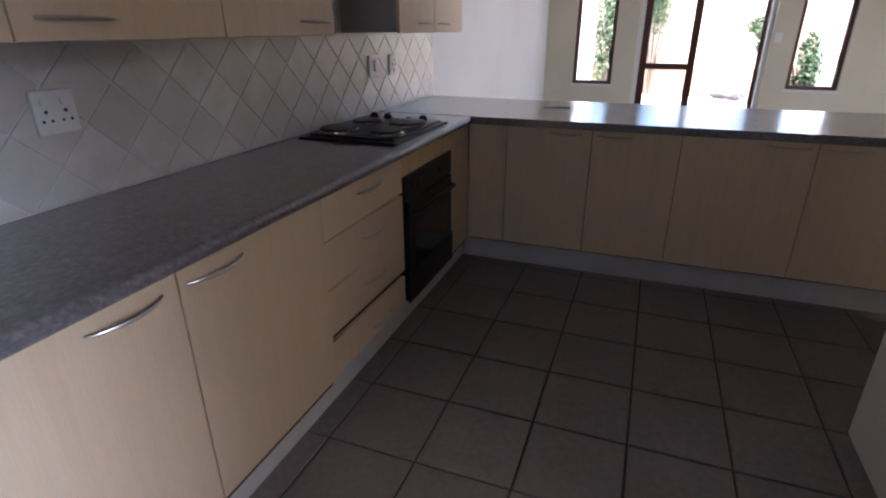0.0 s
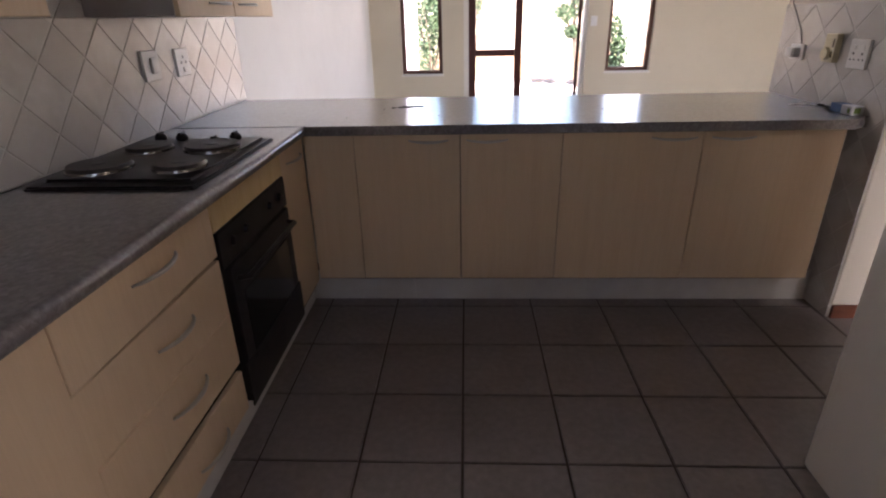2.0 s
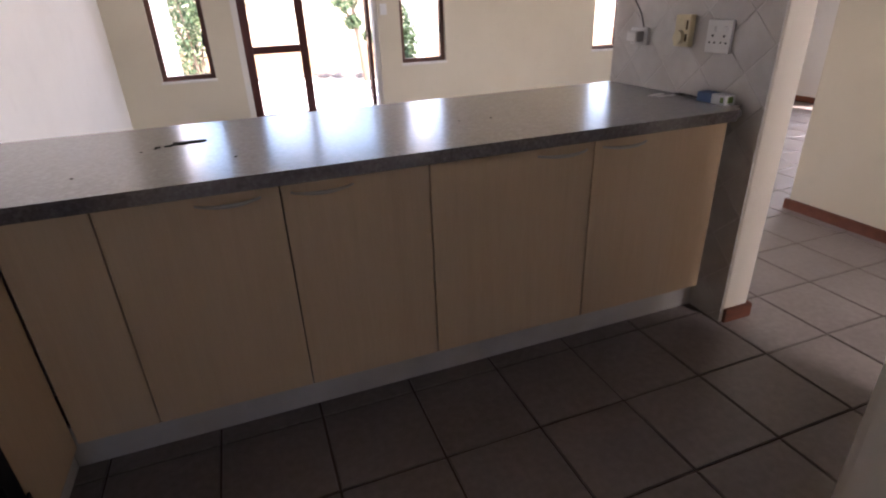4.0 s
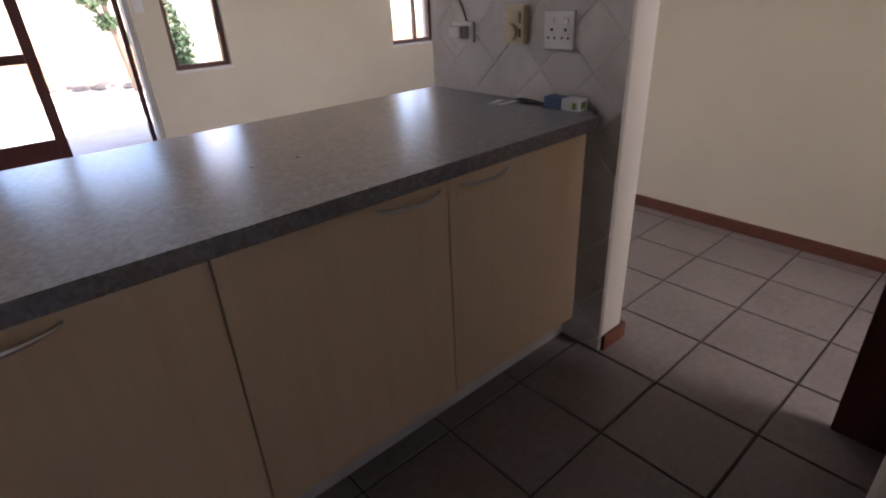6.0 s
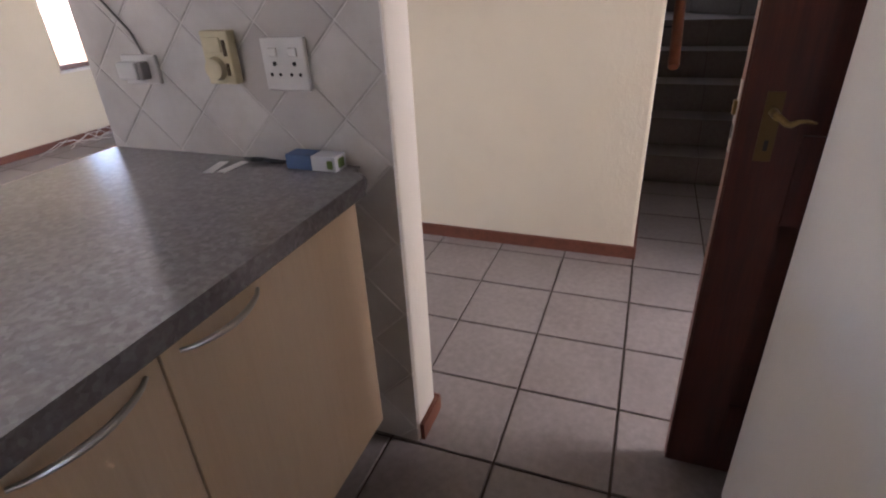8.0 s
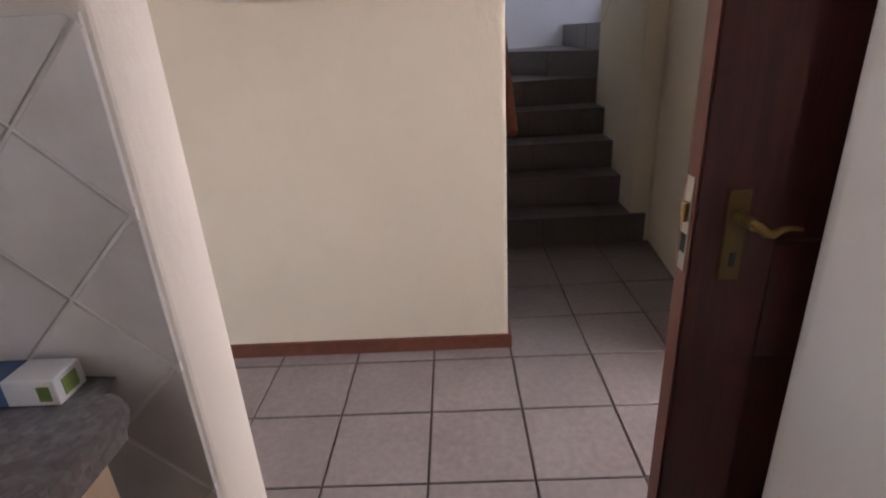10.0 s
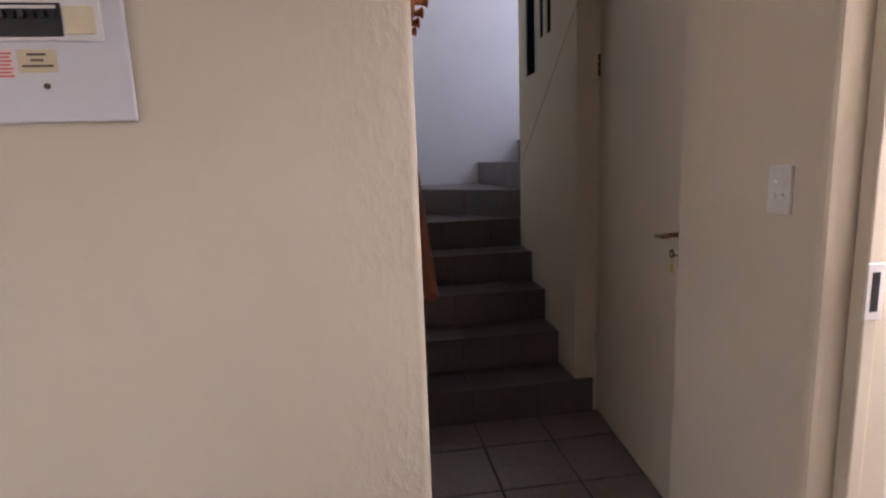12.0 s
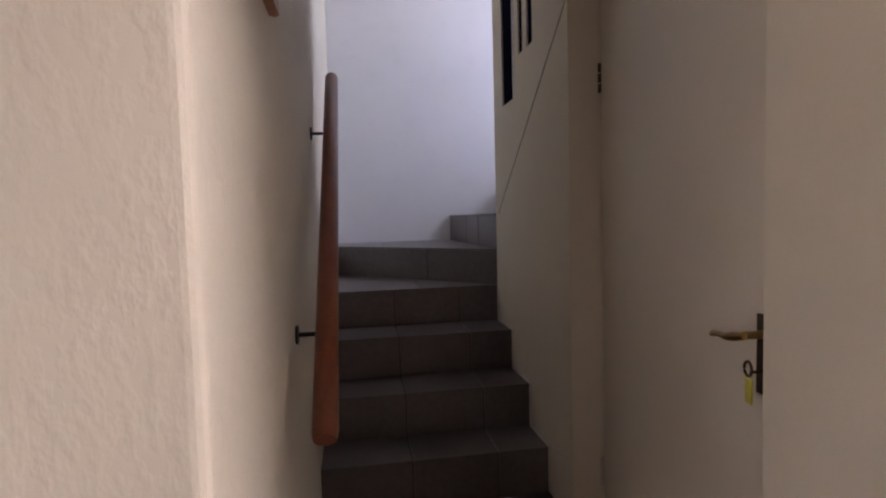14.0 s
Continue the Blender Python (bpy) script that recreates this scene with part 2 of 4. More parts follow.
isl = k.n("ShaderNodeNewGeometry").outputs["Random Per Island"]
k.base(k.ramp(isl, [(0.0, (0.05, 0.095, 0.04)), (0.6, (0.10, 0.16, 0.075)), (1.0, (0.17, 0.23, 0.11))]))
M_LEAF = k.m
k = Mat("tree_bark", 0.9)
k.base(k.ramp(k.noise(14, 5, k.coord((1, 1, 0.2))), [(0.3, (0.12, 0.085, 0.06)), (0.7, (0.24, 0.18, 0.13))])).bump(k.noise(30, 4), 0.5, 0.02)
M_BARK = k.m
k = Mat("garden_stone", 0.9)
k.base(k.ramp(k.noise(9, 5), [(0.3, (0.22, 0.18, 0.15)), (0.7, (0.40, 0.34, 0.29))])).bump(k.noise(25, 4), 0.4, 0.02)
M_STONE = k.m


# ---- mesh helpers ----
def box(bm, x0, x1, y0, y1, z0, z1):
    vs = [bm.verts.new(p) for p in ((x0, y0, z0), (x1, y0, z0), (x1, y1, z0), (x0, y1, z0), (x0, y0, z1), (x1, y0, z1), (x1, y1, z1), (x0, y1, z1))]
    for f in ((0, 3, 2, 1), (4, 5, 6, 7), (0, 1, 5, 4), (1, 2, 6, 5), (2, 3, 7, 6), (3, 0, 4, 7)):
        bm.faces.new([vs[i] for i in f])
    return vs


def cube(x0, x1, y0, y1, z0, z1, bev=0.0, seg=2):
    bm = bmesh.new()
    box(bm, x0, x1, y0, y1, z0, z1)
    if bev:
        bmesh.ops.bevel(bm, geom=bm.edges[:], offset=bev, segments=seg, profile=0.5, affect="EDGES")
    return bm


def upright(bm, bev, seg=4, keep=None):
    """Rounds the vertical edges (those that keep() picks)."""
    es = [e for e in bm.edges if abs(e.verts[0].co.z - e.verts[1].co.z) > 0.2 and (keep is None or keep((e.verts[0].co + e.verts[1].co) / 2))]
    bmesh.ops.bevel(bm, geom=es, offset=bev, segments=seg, profile=0.5, affect="EDGES")
    return bm


def prism(bm, pts, z0, z1):
    lo = [bm.verts.new((x, y, z0)) for x, y in pts]
    hi = [bm.verts.new((x, y, z1)) for x, y in pts]
    bm.faces.new(lo[::-1])
    bm.faces.new(hi)
    n = len(pts)
    for i in range(n):
        j = (i + 1) % n
        bm.faces.new((lo[i], lo[j], hi[j], hi[i]))
    return bm


def cyl(bm, p, q, r0, r1=None, seg=16, caps=True):
    p, q = Vector(p), Vector(q)
    m = Matrix.Translation((p + q) / 2) @ (q - p).to_track_quat("Z", "Y").to_matrix().to_4x4()
    bmesh.ops.create_cone(bm, cap_ends=caps, segments=seg, radius1=r0, radius2=r0 if r1 is None else r1, depth=(q - p).length, matrix=m)
    return bm


def tube(bm, pts, r, seg=8):
    """A round bar along a line of points; r a number or one for each point."""
    pts = [Vector(p) for p in pts]
    rs = r if isinstance(r, (list, tuple)) else [r] * len(pts)
    rings = []
    for i, p in enumerate(pts):
        d = (pts[min(i + 1, len(pts) - 1)] - pts[max(i - 1, 0)]).normalized()
        a = d.cross(Vector((0, 0, 1)))
        if a.length < 0.01:
            a = d.cross(Vector((1, 0, 0)))
        a.normalize()
        b = d.cross(a)
        rings.append([bm.verts.new(p + (a * math.cos(2 * math.pi * j / seg) + b * math.sin(2 * math.pi * j / seg)) * rs[i]) for j in range(seg)])
    for u, v in zip(rings, rings[1:]):
        for j in range(seg):
            bm.faces.new((u[j], u[(j + 1) % seg], v[(j + 1) % seg], v[j]))
    bm.faces.new(rings[0][::-1])
    bm.faces.new(rings[-1])
    return bm


def mesh_of(name, bm, mat, smooth=False):
    bmesh.ops.recalc_face_normals(bm, faces=bm.faces[:])
    me = bpy.data.meshes.new(name)
    bm.to_mesh(me)
    bm.free()
    me.materials.append(mat)
    if smooth:
        me.shade_smooth()
        me.set_sharp_from_angle(angle=radians(40))
    return me


def whole(name, bm, mat, label, category, group="", kind="", smooth=False):
    return tagged(new(name, mesh_of(name, bm, mat, smooth)), label, category, group, kind)


def thing(name, at, label, category, group="", kind=""):
    ob = new(name)
    ob.empty_display_size = 0.1
    ob.location = at
    return tagged(ob, label, category, group, kind)


def part(name, bm, mat, parent, label="", smooth=False):
    """One mesh, in world places, under a thing or a part."""
    ob = new(name, mesh_of(name, bm, mat, smooth))
    ob.parent = parent
    if parent.parent is None:
        ob.matrix_parent_inverse = Matrix.Translation(parent.location).inverted()
    if label:
        ob["label"] = label
    return ob


def grid_boxes(bm, u0, u1, z0, z1, holes, make):
    """Fills a wall u0..u1 by z0..z1 round rectangular holes (u0, u1, z0, z1)."""
    us = sorted({u0, u1, *[h[0] for h in holes], *[h[1] for h in holes]})
    for a, b in zip(us, us[1:]):
        cuts = sorted((max(h[2], z0), h[3]) for h in holes if h[0] <= a + 1e-6 and h[1] >= b - 1e-6)
        z = z0
        for lo, hi in cuts:
            if lo > z + 1e-4:
                make(bm, a, b, z, lo)
            z = hi
        if z1 > z + 1e-4:
            make(bm, a, b, z, z1)
    bmesh.ops.remove_doubles(bm, verts=bm.verts[:], dist=1e-5)
    seen, gone = {}, []
    for f in bm.faces:
        key = tuple(sorted(v.index for v in f.verts))
        if key in seen:
            gone += [f, seen[key]]
        seen[key] = f
    if gone:
        bmesh.ops.delete(bm, geom=list(set(gone)), context="FACES_ONLY")
    return bm


def structure(name, bm, mat, label, category="wall", smooth=False):
    return whole(name, bm, mat, label, category, kind="structure", smooth=smooth)


# ---- large structure ----
H = 2.55          # ceiling height
XP, YP = 2.945, 3.351      # tiled stub wall: kitchen face and front
XQ = 3.088                # its hall face
XC, YC = 4.363, 2.782      # corner of the hall wall
YS = 1.90                 # hall and stair side wall
YN = 8.0                 # living room's garden wall

structure("floor", cube(-0.2, 7.82, -1.6, YN + 0.2, -0.12, -0.007), M_GROUT, "dark grout bed of the tiled ground floor", "floor")

structure("wall_west", cube(-0.2, 0, -1.6, 4.265, 0, H), M_LIGHT, "pale plastered kitchen wall behind the counters")
bm = bmesh.new()
prism(bm, [(-0.2, 4.265), (0.0, 4.265), (0.125, YN), (-0.2, YN)], 0, H)
structure("wall_west_living", bm, M_LIGHT, "white plastered living room wall beside the counter")

bm = bmesh.new()
grid_boxes(bm, -0.2, 7.65, 0, H, [(0.495, 0.99, 0.665, 2.12), (1.25, 2.72, 0, 2.12), (2.965, 3.49, 0.665, 2.12), (5.475, 6.12, 0.65, 2.12)],
           lambda b, a, c, z0, z1: box(b, a, c, YN, YN + 0.22, z0, z1))
structure("wall_north", bm, M_CREAM, "cream plastered garden wall with windows and french doors")
# The opening is unseen, added to hold the east fill lamp.
bm = bmesh.new()
grid_boxes(bm, 4.188, YN + 0.22, 0, H, [(4.6, 6.0, 0.15, 2.15)], lambda b, a, c, z0, z1: box(b, 7.65, 7.85, a, c, z0, z1))
structure("wall_east_living", bm, M_LIGHT, "pale living room end wall with an unseen opening added for light")

structure("wall_stub", upright(cube(XP + 0.006, XQ, YP, 4.25, 0, H), 0.012, 3), M_STUB, "short cream plastered wall at the end of the counter")
structure("wall_kitchen_east", upright(cube(2.338, 3.068, 1.2, 2.487, 0, H), 0.05, 5, lambda p: p.y > 2), M_LIGHT, "thick pale wall with a rounded plaster corner")
# Unseen opening, placed so the side beam reaches the left cabinets.
structure("wall_kitchen_back", cube(2.338, 3.068, -1.6, 0.3, 0, H), M_LIGHT, "plain kitchen wall beside an unseen opening placed for side light")
structure("lintel_back_door", cube(2.338, 3.068, 0.3, 1.2, 2.06, H), M_LIGHT, "plain lintel over an unseen opening placed for side light")

# Opening invented for the south fill lamp; this wall stays out of view.
bm = bmesh.new()
grid_boxes(bm, 0.0, 2.338, 0, H, [(0.7, 1.3, 1.4, 2.0)], lambda b, a, c, z0, z1: box(b, a, c, -1.6, -1.42, z0, z1))
structure("wall_south", bm, M_LIGHT, "plain unseen kitchen end wall with an opening added for fill light")

structure("wall_hall", upright(cube(XC, 7.82, YC, 4.188, 0, 4.6), 0.018, 4, lambda p: p.x < 5), M_TROWEL, "cream textured plaster wall beside the stairs")

# side wall of the hall: entrance opening, door niche, slots beside the stairs
bm = bmesh.new()
prism(bm, [(4.115, 1.68), (4.648, 1.68), (4.648, YS), (4.108, YS), (4.097, YS - 0.003), (4.090, YS - 0.010), (4.087, YS - 0.022), (4.085, 1.68)], 0, H)
box(bm, 3.068, 4.085, 1.68, YS, 2.1, H)
box(bm, 4.648, 5.52, 1.68, YS, 2.048, H)
structure("wall_hall_south", bm, M_CREAM, "cream hall wall between the entrance and a store door")
bm = bmesh.new()
grid_boxes(bm, 5.52, 6.47, 0, 4.6, [(6.12, 6.315, 1.815, 3.2), (6.0, 6.06, 1.985, 3.2), (5.875, 5.945, 1.982, 3.2), (5.74, 5.815, 2.14, 3.2)],
           lambda b, a, c, z0, z1: box(b, a, c, 1.72, YS, z0, z1))
structure("wall_stair_south", bm, M_CREAM, "cream stair side wall with stepped narrow slots")
structure("wall_stair_return", cube(6.27, 6.47, -0.6, 1.72, 0, 4.6), M_WHITE, "white wall beside the upper flight")
structure("wall_stair_end", cube(7.82, 8.0, -0.6, 4.1, 0, 4.6), M_WHITE, "white stairwell end wall")
bm = bmesh.new()
grid_boxes(bm, 6.47, 7.82, 0, 4.6, [(6.6, 7.5, 2.7, 3.9)], lambda b, a, c, z0, z1: box(b, a, c, -0.8, -0.6, z0, z1))
structure("wall_stair_back", bm, M_WHITE, "white stairwell wall with a high window opening")
structure("wall_store", cube(4.6, 6.27, 1.0, 1.2, 0, H), M_LIGHT, "plain wall of the store under the stairs")
structure("wall_store_side", cube(4.4, 4.6, 1.0, 1.68, 0, H), M_LIGHT, "plain side wall of the store")

bm = bmesh.new()
box(bm, -0.2, 5.4, -1.6, YN + 0.22, H, H + 0.15)
box(bm, 5.4, 8.0, 2.9, YN + 0.22, H, H + 0.15)
structure("ceiling", bm, M_CEIL, "plain white painted ceiling", "ceiling")
# Unseen slab, added to keep a sun patch off the hall floor.
structure("porch_roof", cube(3.068, 4.6, -0.35, 1.68, 2.6, 2.72), M_CEIL, "unseen slab added over the entrance to block the sun", "roof")
structure("ceiling_stair", cube(5.4, 8.0, -0.8, 2.9, 4.6, 4.75), M_CEIL, "plain white stairwell ceiling", "ceiling")
structure("wall_stair_over", cube(5.4, 5.5, 1.0, 2.9, H + 0.15, 4.6), M_WHITE, "white wall above the hall ceiling")


def skirting(name, pts):
    """Stained wooden skirting along a line of floor points, 65 mm high, 14 mm thick (to the line's left)."""
    bm = bmesh.new()
    for (x0, y0), (x1, y1) in zip(pts, pts[1:]):
        d = Vector((x1 - x0, y1 - y0)).normalized()
        n = Vector((-d.y, d.x)) * 0.014
        prism(bm, [(x0, y0), (x1, y1), (x1 + n.x, y1 + n.y), (x0 + n.x, y0 + n.y)], 0, 0.066)
    es = [e for e in bm.edges if e.verts[0].co.z > 0.06 and e.verts[1].co.z > 0.06]
    bmesh.ops.bevel(bm, geom=es, offset=0.004, segments=2, affect="EDGES")
    return structure(name, bm, M_SKIRT, "red-brown stained wooden skirting board", "skirting")


skirting("baseboard_hall", [(XC, YC), (XC, 4.188)])
skirting("baseboard_hall_end", [(XC - 0.014, 4.188), (7.65, 4.188)])
skirting("baseboard_stair", [(5.54, YC), (XC - 0.014, YC)])
skirting("baseboard_stub", [(XQ, YP), (XP + 0.012, YP)])
skirting("baseboard_stub_side", [(XQ, 4.25), (XQ, YP - 0.014)])
skirting("baseboard_hall_south", [(4.12, YS), (4.645, YS)])
skirting("baseboard_north_right", [(7.65, YN), (2.73, YN)])
skirting("baseboard_north_left", [(1.245, YN), (0.13, YN)])
skirting("baseboard_east", [(7.65, 4.205), (7.65, YN - 0.015)])


# ---- garden windows and doors ----
def pane(x0, x1, z0, z1, y, parent):
    ob = part("pane", cube(x0, x1, y, y + 0.004, z0, z1), M_GLASS, parent, "clear glass pane")
    ob.visible_shadow = False
    return ob


def window(name, x0, x1, z0, z1, bars=()):
    w = thing(name, ((x0 + x1) / 2, YN + 0.08, z0), "narrow dark wooden window in a plaster reveal", "window", kind="structure")
    t = 0.045
    bm = bmesh.new()
    ya, yb = YN + 0.05, YN + 0.11
    box(bm, x0, x0 + t, ya, yb, z0, z1)
    box(bm, x1 - t, x1, ya, yb, z0, z1)
    box(bm, x0 + t, x1 - t, ya, yb, z0, z0 + t)
    box(bm, x0 + t, x1 - t, ya, yb, z1 - t, z1)
    part("window_frame", bm, M_FRAME, w)
    for u in bars:
        part("mullion", cube(u - 0.018, u + 0.018, ya + 0.005, yb - 0.005, z0 + t, z1 - t, 0.003), M_FRAME, w)
    part("window_sill", cube(x0 - 0.012, x1 + 0.012, YN - 0.012, YN + 0.05, z0 - 0.022, z0 + 0.003, 0.004), M_LIGHT, w, "pale plastered sill")
    edges = [x0 + t, *bars, x1 - t]
    for a, b in zip(edges, edges[1:]):
        pane(a, b, z0 + t, z1 - t, YN + 0.08, w)
    # casement stay on the frame
    part("stay", cube(x1 - t - 0.012, x1 - t, YN + 0.035, YN + 0.05, z0 + 0.3, z0 + 0.42, 0.003), M_BLACKIRON, w, "dark metal casement catch")


window("window_1", 0.495, 0.99, 0.665, 2.12)
window("window_2", 2.965, 3.49, 0.665, 2.12)
window("window_3", 5.475, 6.12, 0.65, 2.12, (5.865,))

fd = thing("french_door_frame", (1.985, YN + 0.1, 0), "dark red-brown wooden french door frame", "door frame", kind="structure")
part("jamb", cube(1.25, 1.31, YN + 0.04, YN + 0.14, 0, 2.12, 0.004), M_LIGHT, fd, "cream painted jamb")
part("jamb", cube(2.675, 2.72, YN + 0.04, YN + 0.14, 0, 2.12, 0.004), M_LIGHT, fd, "cream painted jamb")
part("head", cube(1.31, 2.66, YN + 0.04, YN + 0.14, 2.06, 2.12, 0.004), M_MAHOG, fd)
part("sill", cube(1.25, 2.72, YN + 0.02, YN + 0.2, -0.007, 0.02, 0.004), M_MAHOG, fd)


LW = 0.645


def french_leaf(name, label, m):
    """A glazed leaf, its hinge at the origin, closed along +x."""
    d = thing(name, (0, 0, 0), label, "door")
    s = 0.085
    for x0 in (0.0, LW - s):
        part("stile", cube(x0, x0 + s, 0, 0.042, 0.02, 2.055, 0.004), M_MAHOG, d)
    for z0, z1 in ((0.02, 0.24), (0.86, 0.935), (1.97, 2.055)):
        part("rail", cube(s, LW - s, 0.002, 0.040, z0, z1, 0.003), M_MAHOG, d)
    for z0, z1 in ((0.24, 0.86), (0.935, 1.97)):
        g = part("pane", cube(s, LW - s, 0.018, 0.024, z0, z1), M_GLASS, d, "clear glass pane")
        g.visible_shadow = False
    bm = bmesh.new()
    box(bm, 0.618, 0.640, -0.004, 0, 0.66, 0.78)
    tube(bm, [(0.629, -0.003, 0.74), (0.629, -0.03, 0.74), (0.629, -0.034, 0.70)], 0.006)
    part("handle", bm, M_DARKBRASS, d, "small dark metal door pull")
    d.matrix_world = m
    return d


french_leaf("french_door", "glazed red-brown wooden door leaf, shut", pose(1.31, YN + 0.07, 0))
french_leaf("french_door", "glazed red-brown wooden door leaf standing open outwards", pose(2.665, YN + 0.13, 0, 0, 0, 79))


# ---- entrance: mahogany door standing open, steel frame ----
ed = thing("entrance_door", (3.12, 2.22, 0), "dark mahogany panelled door standing open against the wall", "door")
x0, x1, y0, y1 = 3.099, 3.14, 1.81, 2.632
bm = bmesh.new()
for a, b in ((y0, y0 + 0.12), (y1 - 0.125, y1)):
    box(bm, x0, x1, a, b, 0.012, 2.04)
bmesh.ops.bevel(bm, geom=bm.edges[:], offset=0.003, segments=2, affect="EDGES")
part("stile", bm, M_MAHOG, ed)
for z0, z1 in ((0.012, 0.25), (0.78, 0.98), (1.92, 2.04)):
    part("rail", cube(x0 + 0.001, x1 - 0.001, y0 + 0.12, y1 - 0.125, z0, z1, 0.002), M_MAHOG, ed)
for z0, z1 in ((0.25, 0.78), (0.98, 1.92)):
    part("door_panel", cube(x0 + 0.013, x1 - 0.013, y0 + 0.115, y1 - 0.12, z0 - 0.005, z1 + 0.005, 0.004), M_MAHOG, ed)
# Thin sheet over the door edge, painted lighter for the light falling there.
part("edge_lipping", cube(x0 + 0.001, x1 - 0.001, y1 - 0.0005, y1 + 0.0015, 0.014, 2.038), M_LITEDGE, ed, "red-brown door edge, coloured lighter as if lit")
lock = part("lock_plate", cube(x0 + 0.009, x1 - 0.009, y1 + 0.001, y1 + 0.0035, 0.935, 1.085, 0.001), M_STEEL, ed, "steel lock face plate")
part("latch", cube(x0 + 0.014, x1 - 0.014, y1 + 0.003, y1 + 0.011, 1.015, 1.045, 0.002), M_BRASS, lock)
part("bolt_slot", cube(x0 + 0.013, x1 - 0.013, y1 + 0.003, y1 + 0.0045, 0.965, 0.995), M_SLOT, lock)
for sx, face in ((-1, x0), (1, x1)):
    a, b = sorted((face, face + sx * 0.005))
    pl = part("handle_plate", cube(a, b, 2.556, 2.588, 0.925, 1.068, 0.0015), M_PLATEBRASS, ed, "aged brass lever plate")
    bm = bmesh.new()
    f = face + sx * 0.004
    cyl(bm, (f, 2.571, 1.028), (f + sx * 0.045, 2.571, 1.028), 0.009, 0.008, 12)
    tube(bm, [(f + sx * 0.040, 2.577, 1.032), (f + sx * 0.044, 2.566, 1.027), (f + sx * 0.046, 2.553, 1.016), (f + sx * 0.046, 2.545, 1.014), (f + sx * 0.045, 2.532, 1.021), (f + sx * 0.043, 2.517, 1.022), (f + sx * 0.041, 2.502, 1.018)],
         [0.0055, 0.0062, 0.0064, 0.006, 0.0042, 0.0034, 0.0026], 12)
    part("lever", bm, M_BRASS, pl, smooth=True)
    part("keyhole", cube(*sorted((face + sx * 0.003, face + sx * 0.0065)), 2.567, 2.575, 0.948, 0.97), M_SLOT, pl)

ef = thing("entrance_frame", (4.04, 1.77, 0), "cream painted rebated steel entrance door frame", "door frame", kind="structure")
bm = bmesh.new()
prism(bm, [(4.06, 1.70), (4.085, 1.70), (4.085, 1.825), (4.045, 1.825), (4.045, 1.785), (4.06, 1.785)], 0, 2.1)
upright(bm, 0.006, 3)
part("jamb", bm, M_CREAM, ef)
bm = bmesh.new()
prism(bm, [(3.069, 1.70), (3.11, 1.70), (3.11, 1.795), (3.069, 1.795)], 0, 2.1)
part("jamb", bm, M_CREAM, ef)
part("head", cube(3.11, 4.045, 1.70, 1.825, 2.06, 2.1, 0.004), M_CREAM, ef)
sp = part("strike_plate", cube(4.039, 4.046, 1.785, 1.830, 0.935, 1.065, 0.002), M_PLASTIC, ef, "pale metal strike plate")
part("strike_slot", cube(4.037, 4.041, 1.80, 1.818, 0.955, 1.045), M_SLOT, sp)

# ---- store door beside the stairs, painted like the wall, slightly ajar ----
sd = thing("store_door", (5.07, 1.82, 0), "cream painted flush door, slightly ajar, beside the stairs", "door")
hinge, lockp = Vector((5.512, 1.786)), Vector((4.66, 1.862))
along = (lockp - hinge).normalized()
out = Vector((-along.y, along.x))
if out.y < 0:
    out = -out


def on_door(u, w):
    p = hinge + along * u + out * w
    return (p.x, p.y)


WD = (lockp - hinge).length
bm = bmesh.new()
prism(bm, [on_door(0, 0), on_door(WD, 0), on_door(WD, -0.04), on_door(0, -0.04)], 0.012, 2.035)
part("leaf", upright(bm, 0.004, 2), M_DOORPAINT, sd)
for z in (1.695, 0.33):
    hg = bmesh.new()
    for i in range(3):
        p = on_door(0.004, 0.006)
        cyl(hg, (*p, z + i * 0.034), (*p, z + 0.029 + i * 0.034), 0.006, None, 10)
    part("hinge", hg, M_DARKBRASS if z > 1 else M_DOORPAINT, sd, "dark metal butt hinge" if z > 1 else "painted-over butt hinge")
bm = bmesh.new()
prism(bm, [on_door(WD - 0.047, 0), on_door(WD - 0.015, 0), on_door(WD - 0.015, 0.006), on_door(WD - 0.047, 0.006)], 0.93, 1.085)
pl = part("handle_plate", bm, M_DARKBRASS, sd, "dark tarnished brass plate")
u = WD - 0.03
bm = bmesh.new()
cyl(bm, (*on_door(u, 0.004), 1.047), (*on_door(u, 0.04), 1.047), 0.008, None, 12)
tube(bm, [(*on_door(u + 0.004, 0.045), 1.047), (*on_door(u - 0.02, 0.048), 1.041), (*on_door(u - 0.045, 0.05), 1.035), (*on_door(u - 0.07, 0.05), 1.036), (*on_door(u - 0.09, 0.048), 1.033), (*on_door(u - 0.10, 0.046), 1.029)],
     [0.008, 0.010, 0.008, 0.006, 0.007, 0.006], 10)
part("lever", bm, M_BRASS, pl, smooth=True)
key = thing("key", (*on_door(u, 0.02), 0.95), "small steel key with a yellow plastic tag in the lock", "key")
bm = bmesh.new()
cyl(bm, (*on_door(u, 0.004), 0.975), (*on_door(u, 0.03), 0.975), 0.003, None, 8)
c0 = Vector((*on_door(u, 0.035), 0.982))
ring = [c0 + Vector((along.x, along.y, 0)) * 0.011 * math.cos(a) + Vector((0, 0, 0.014 * math.sin(a))) for a in np.linspace(0, 2 * math.pi, 15)]
tube(bm, ring, 0.0028, 6)
part("key_bow", bm, M_DARKBRASS, key, smooth=True)
bm = bmesh.new()
prism(bm, [on_door(u - 0.013, 0.028), on_door(u + 0.013, 0.034), on_door(u + 0.013, 0.038), on_door(u - 0.013, 0.032)], 0.915, 0.962)
part("tag", bm, M_YTAG, key, "yellow plastic key tag")


# ---- stairs ----
RISE = 0.186
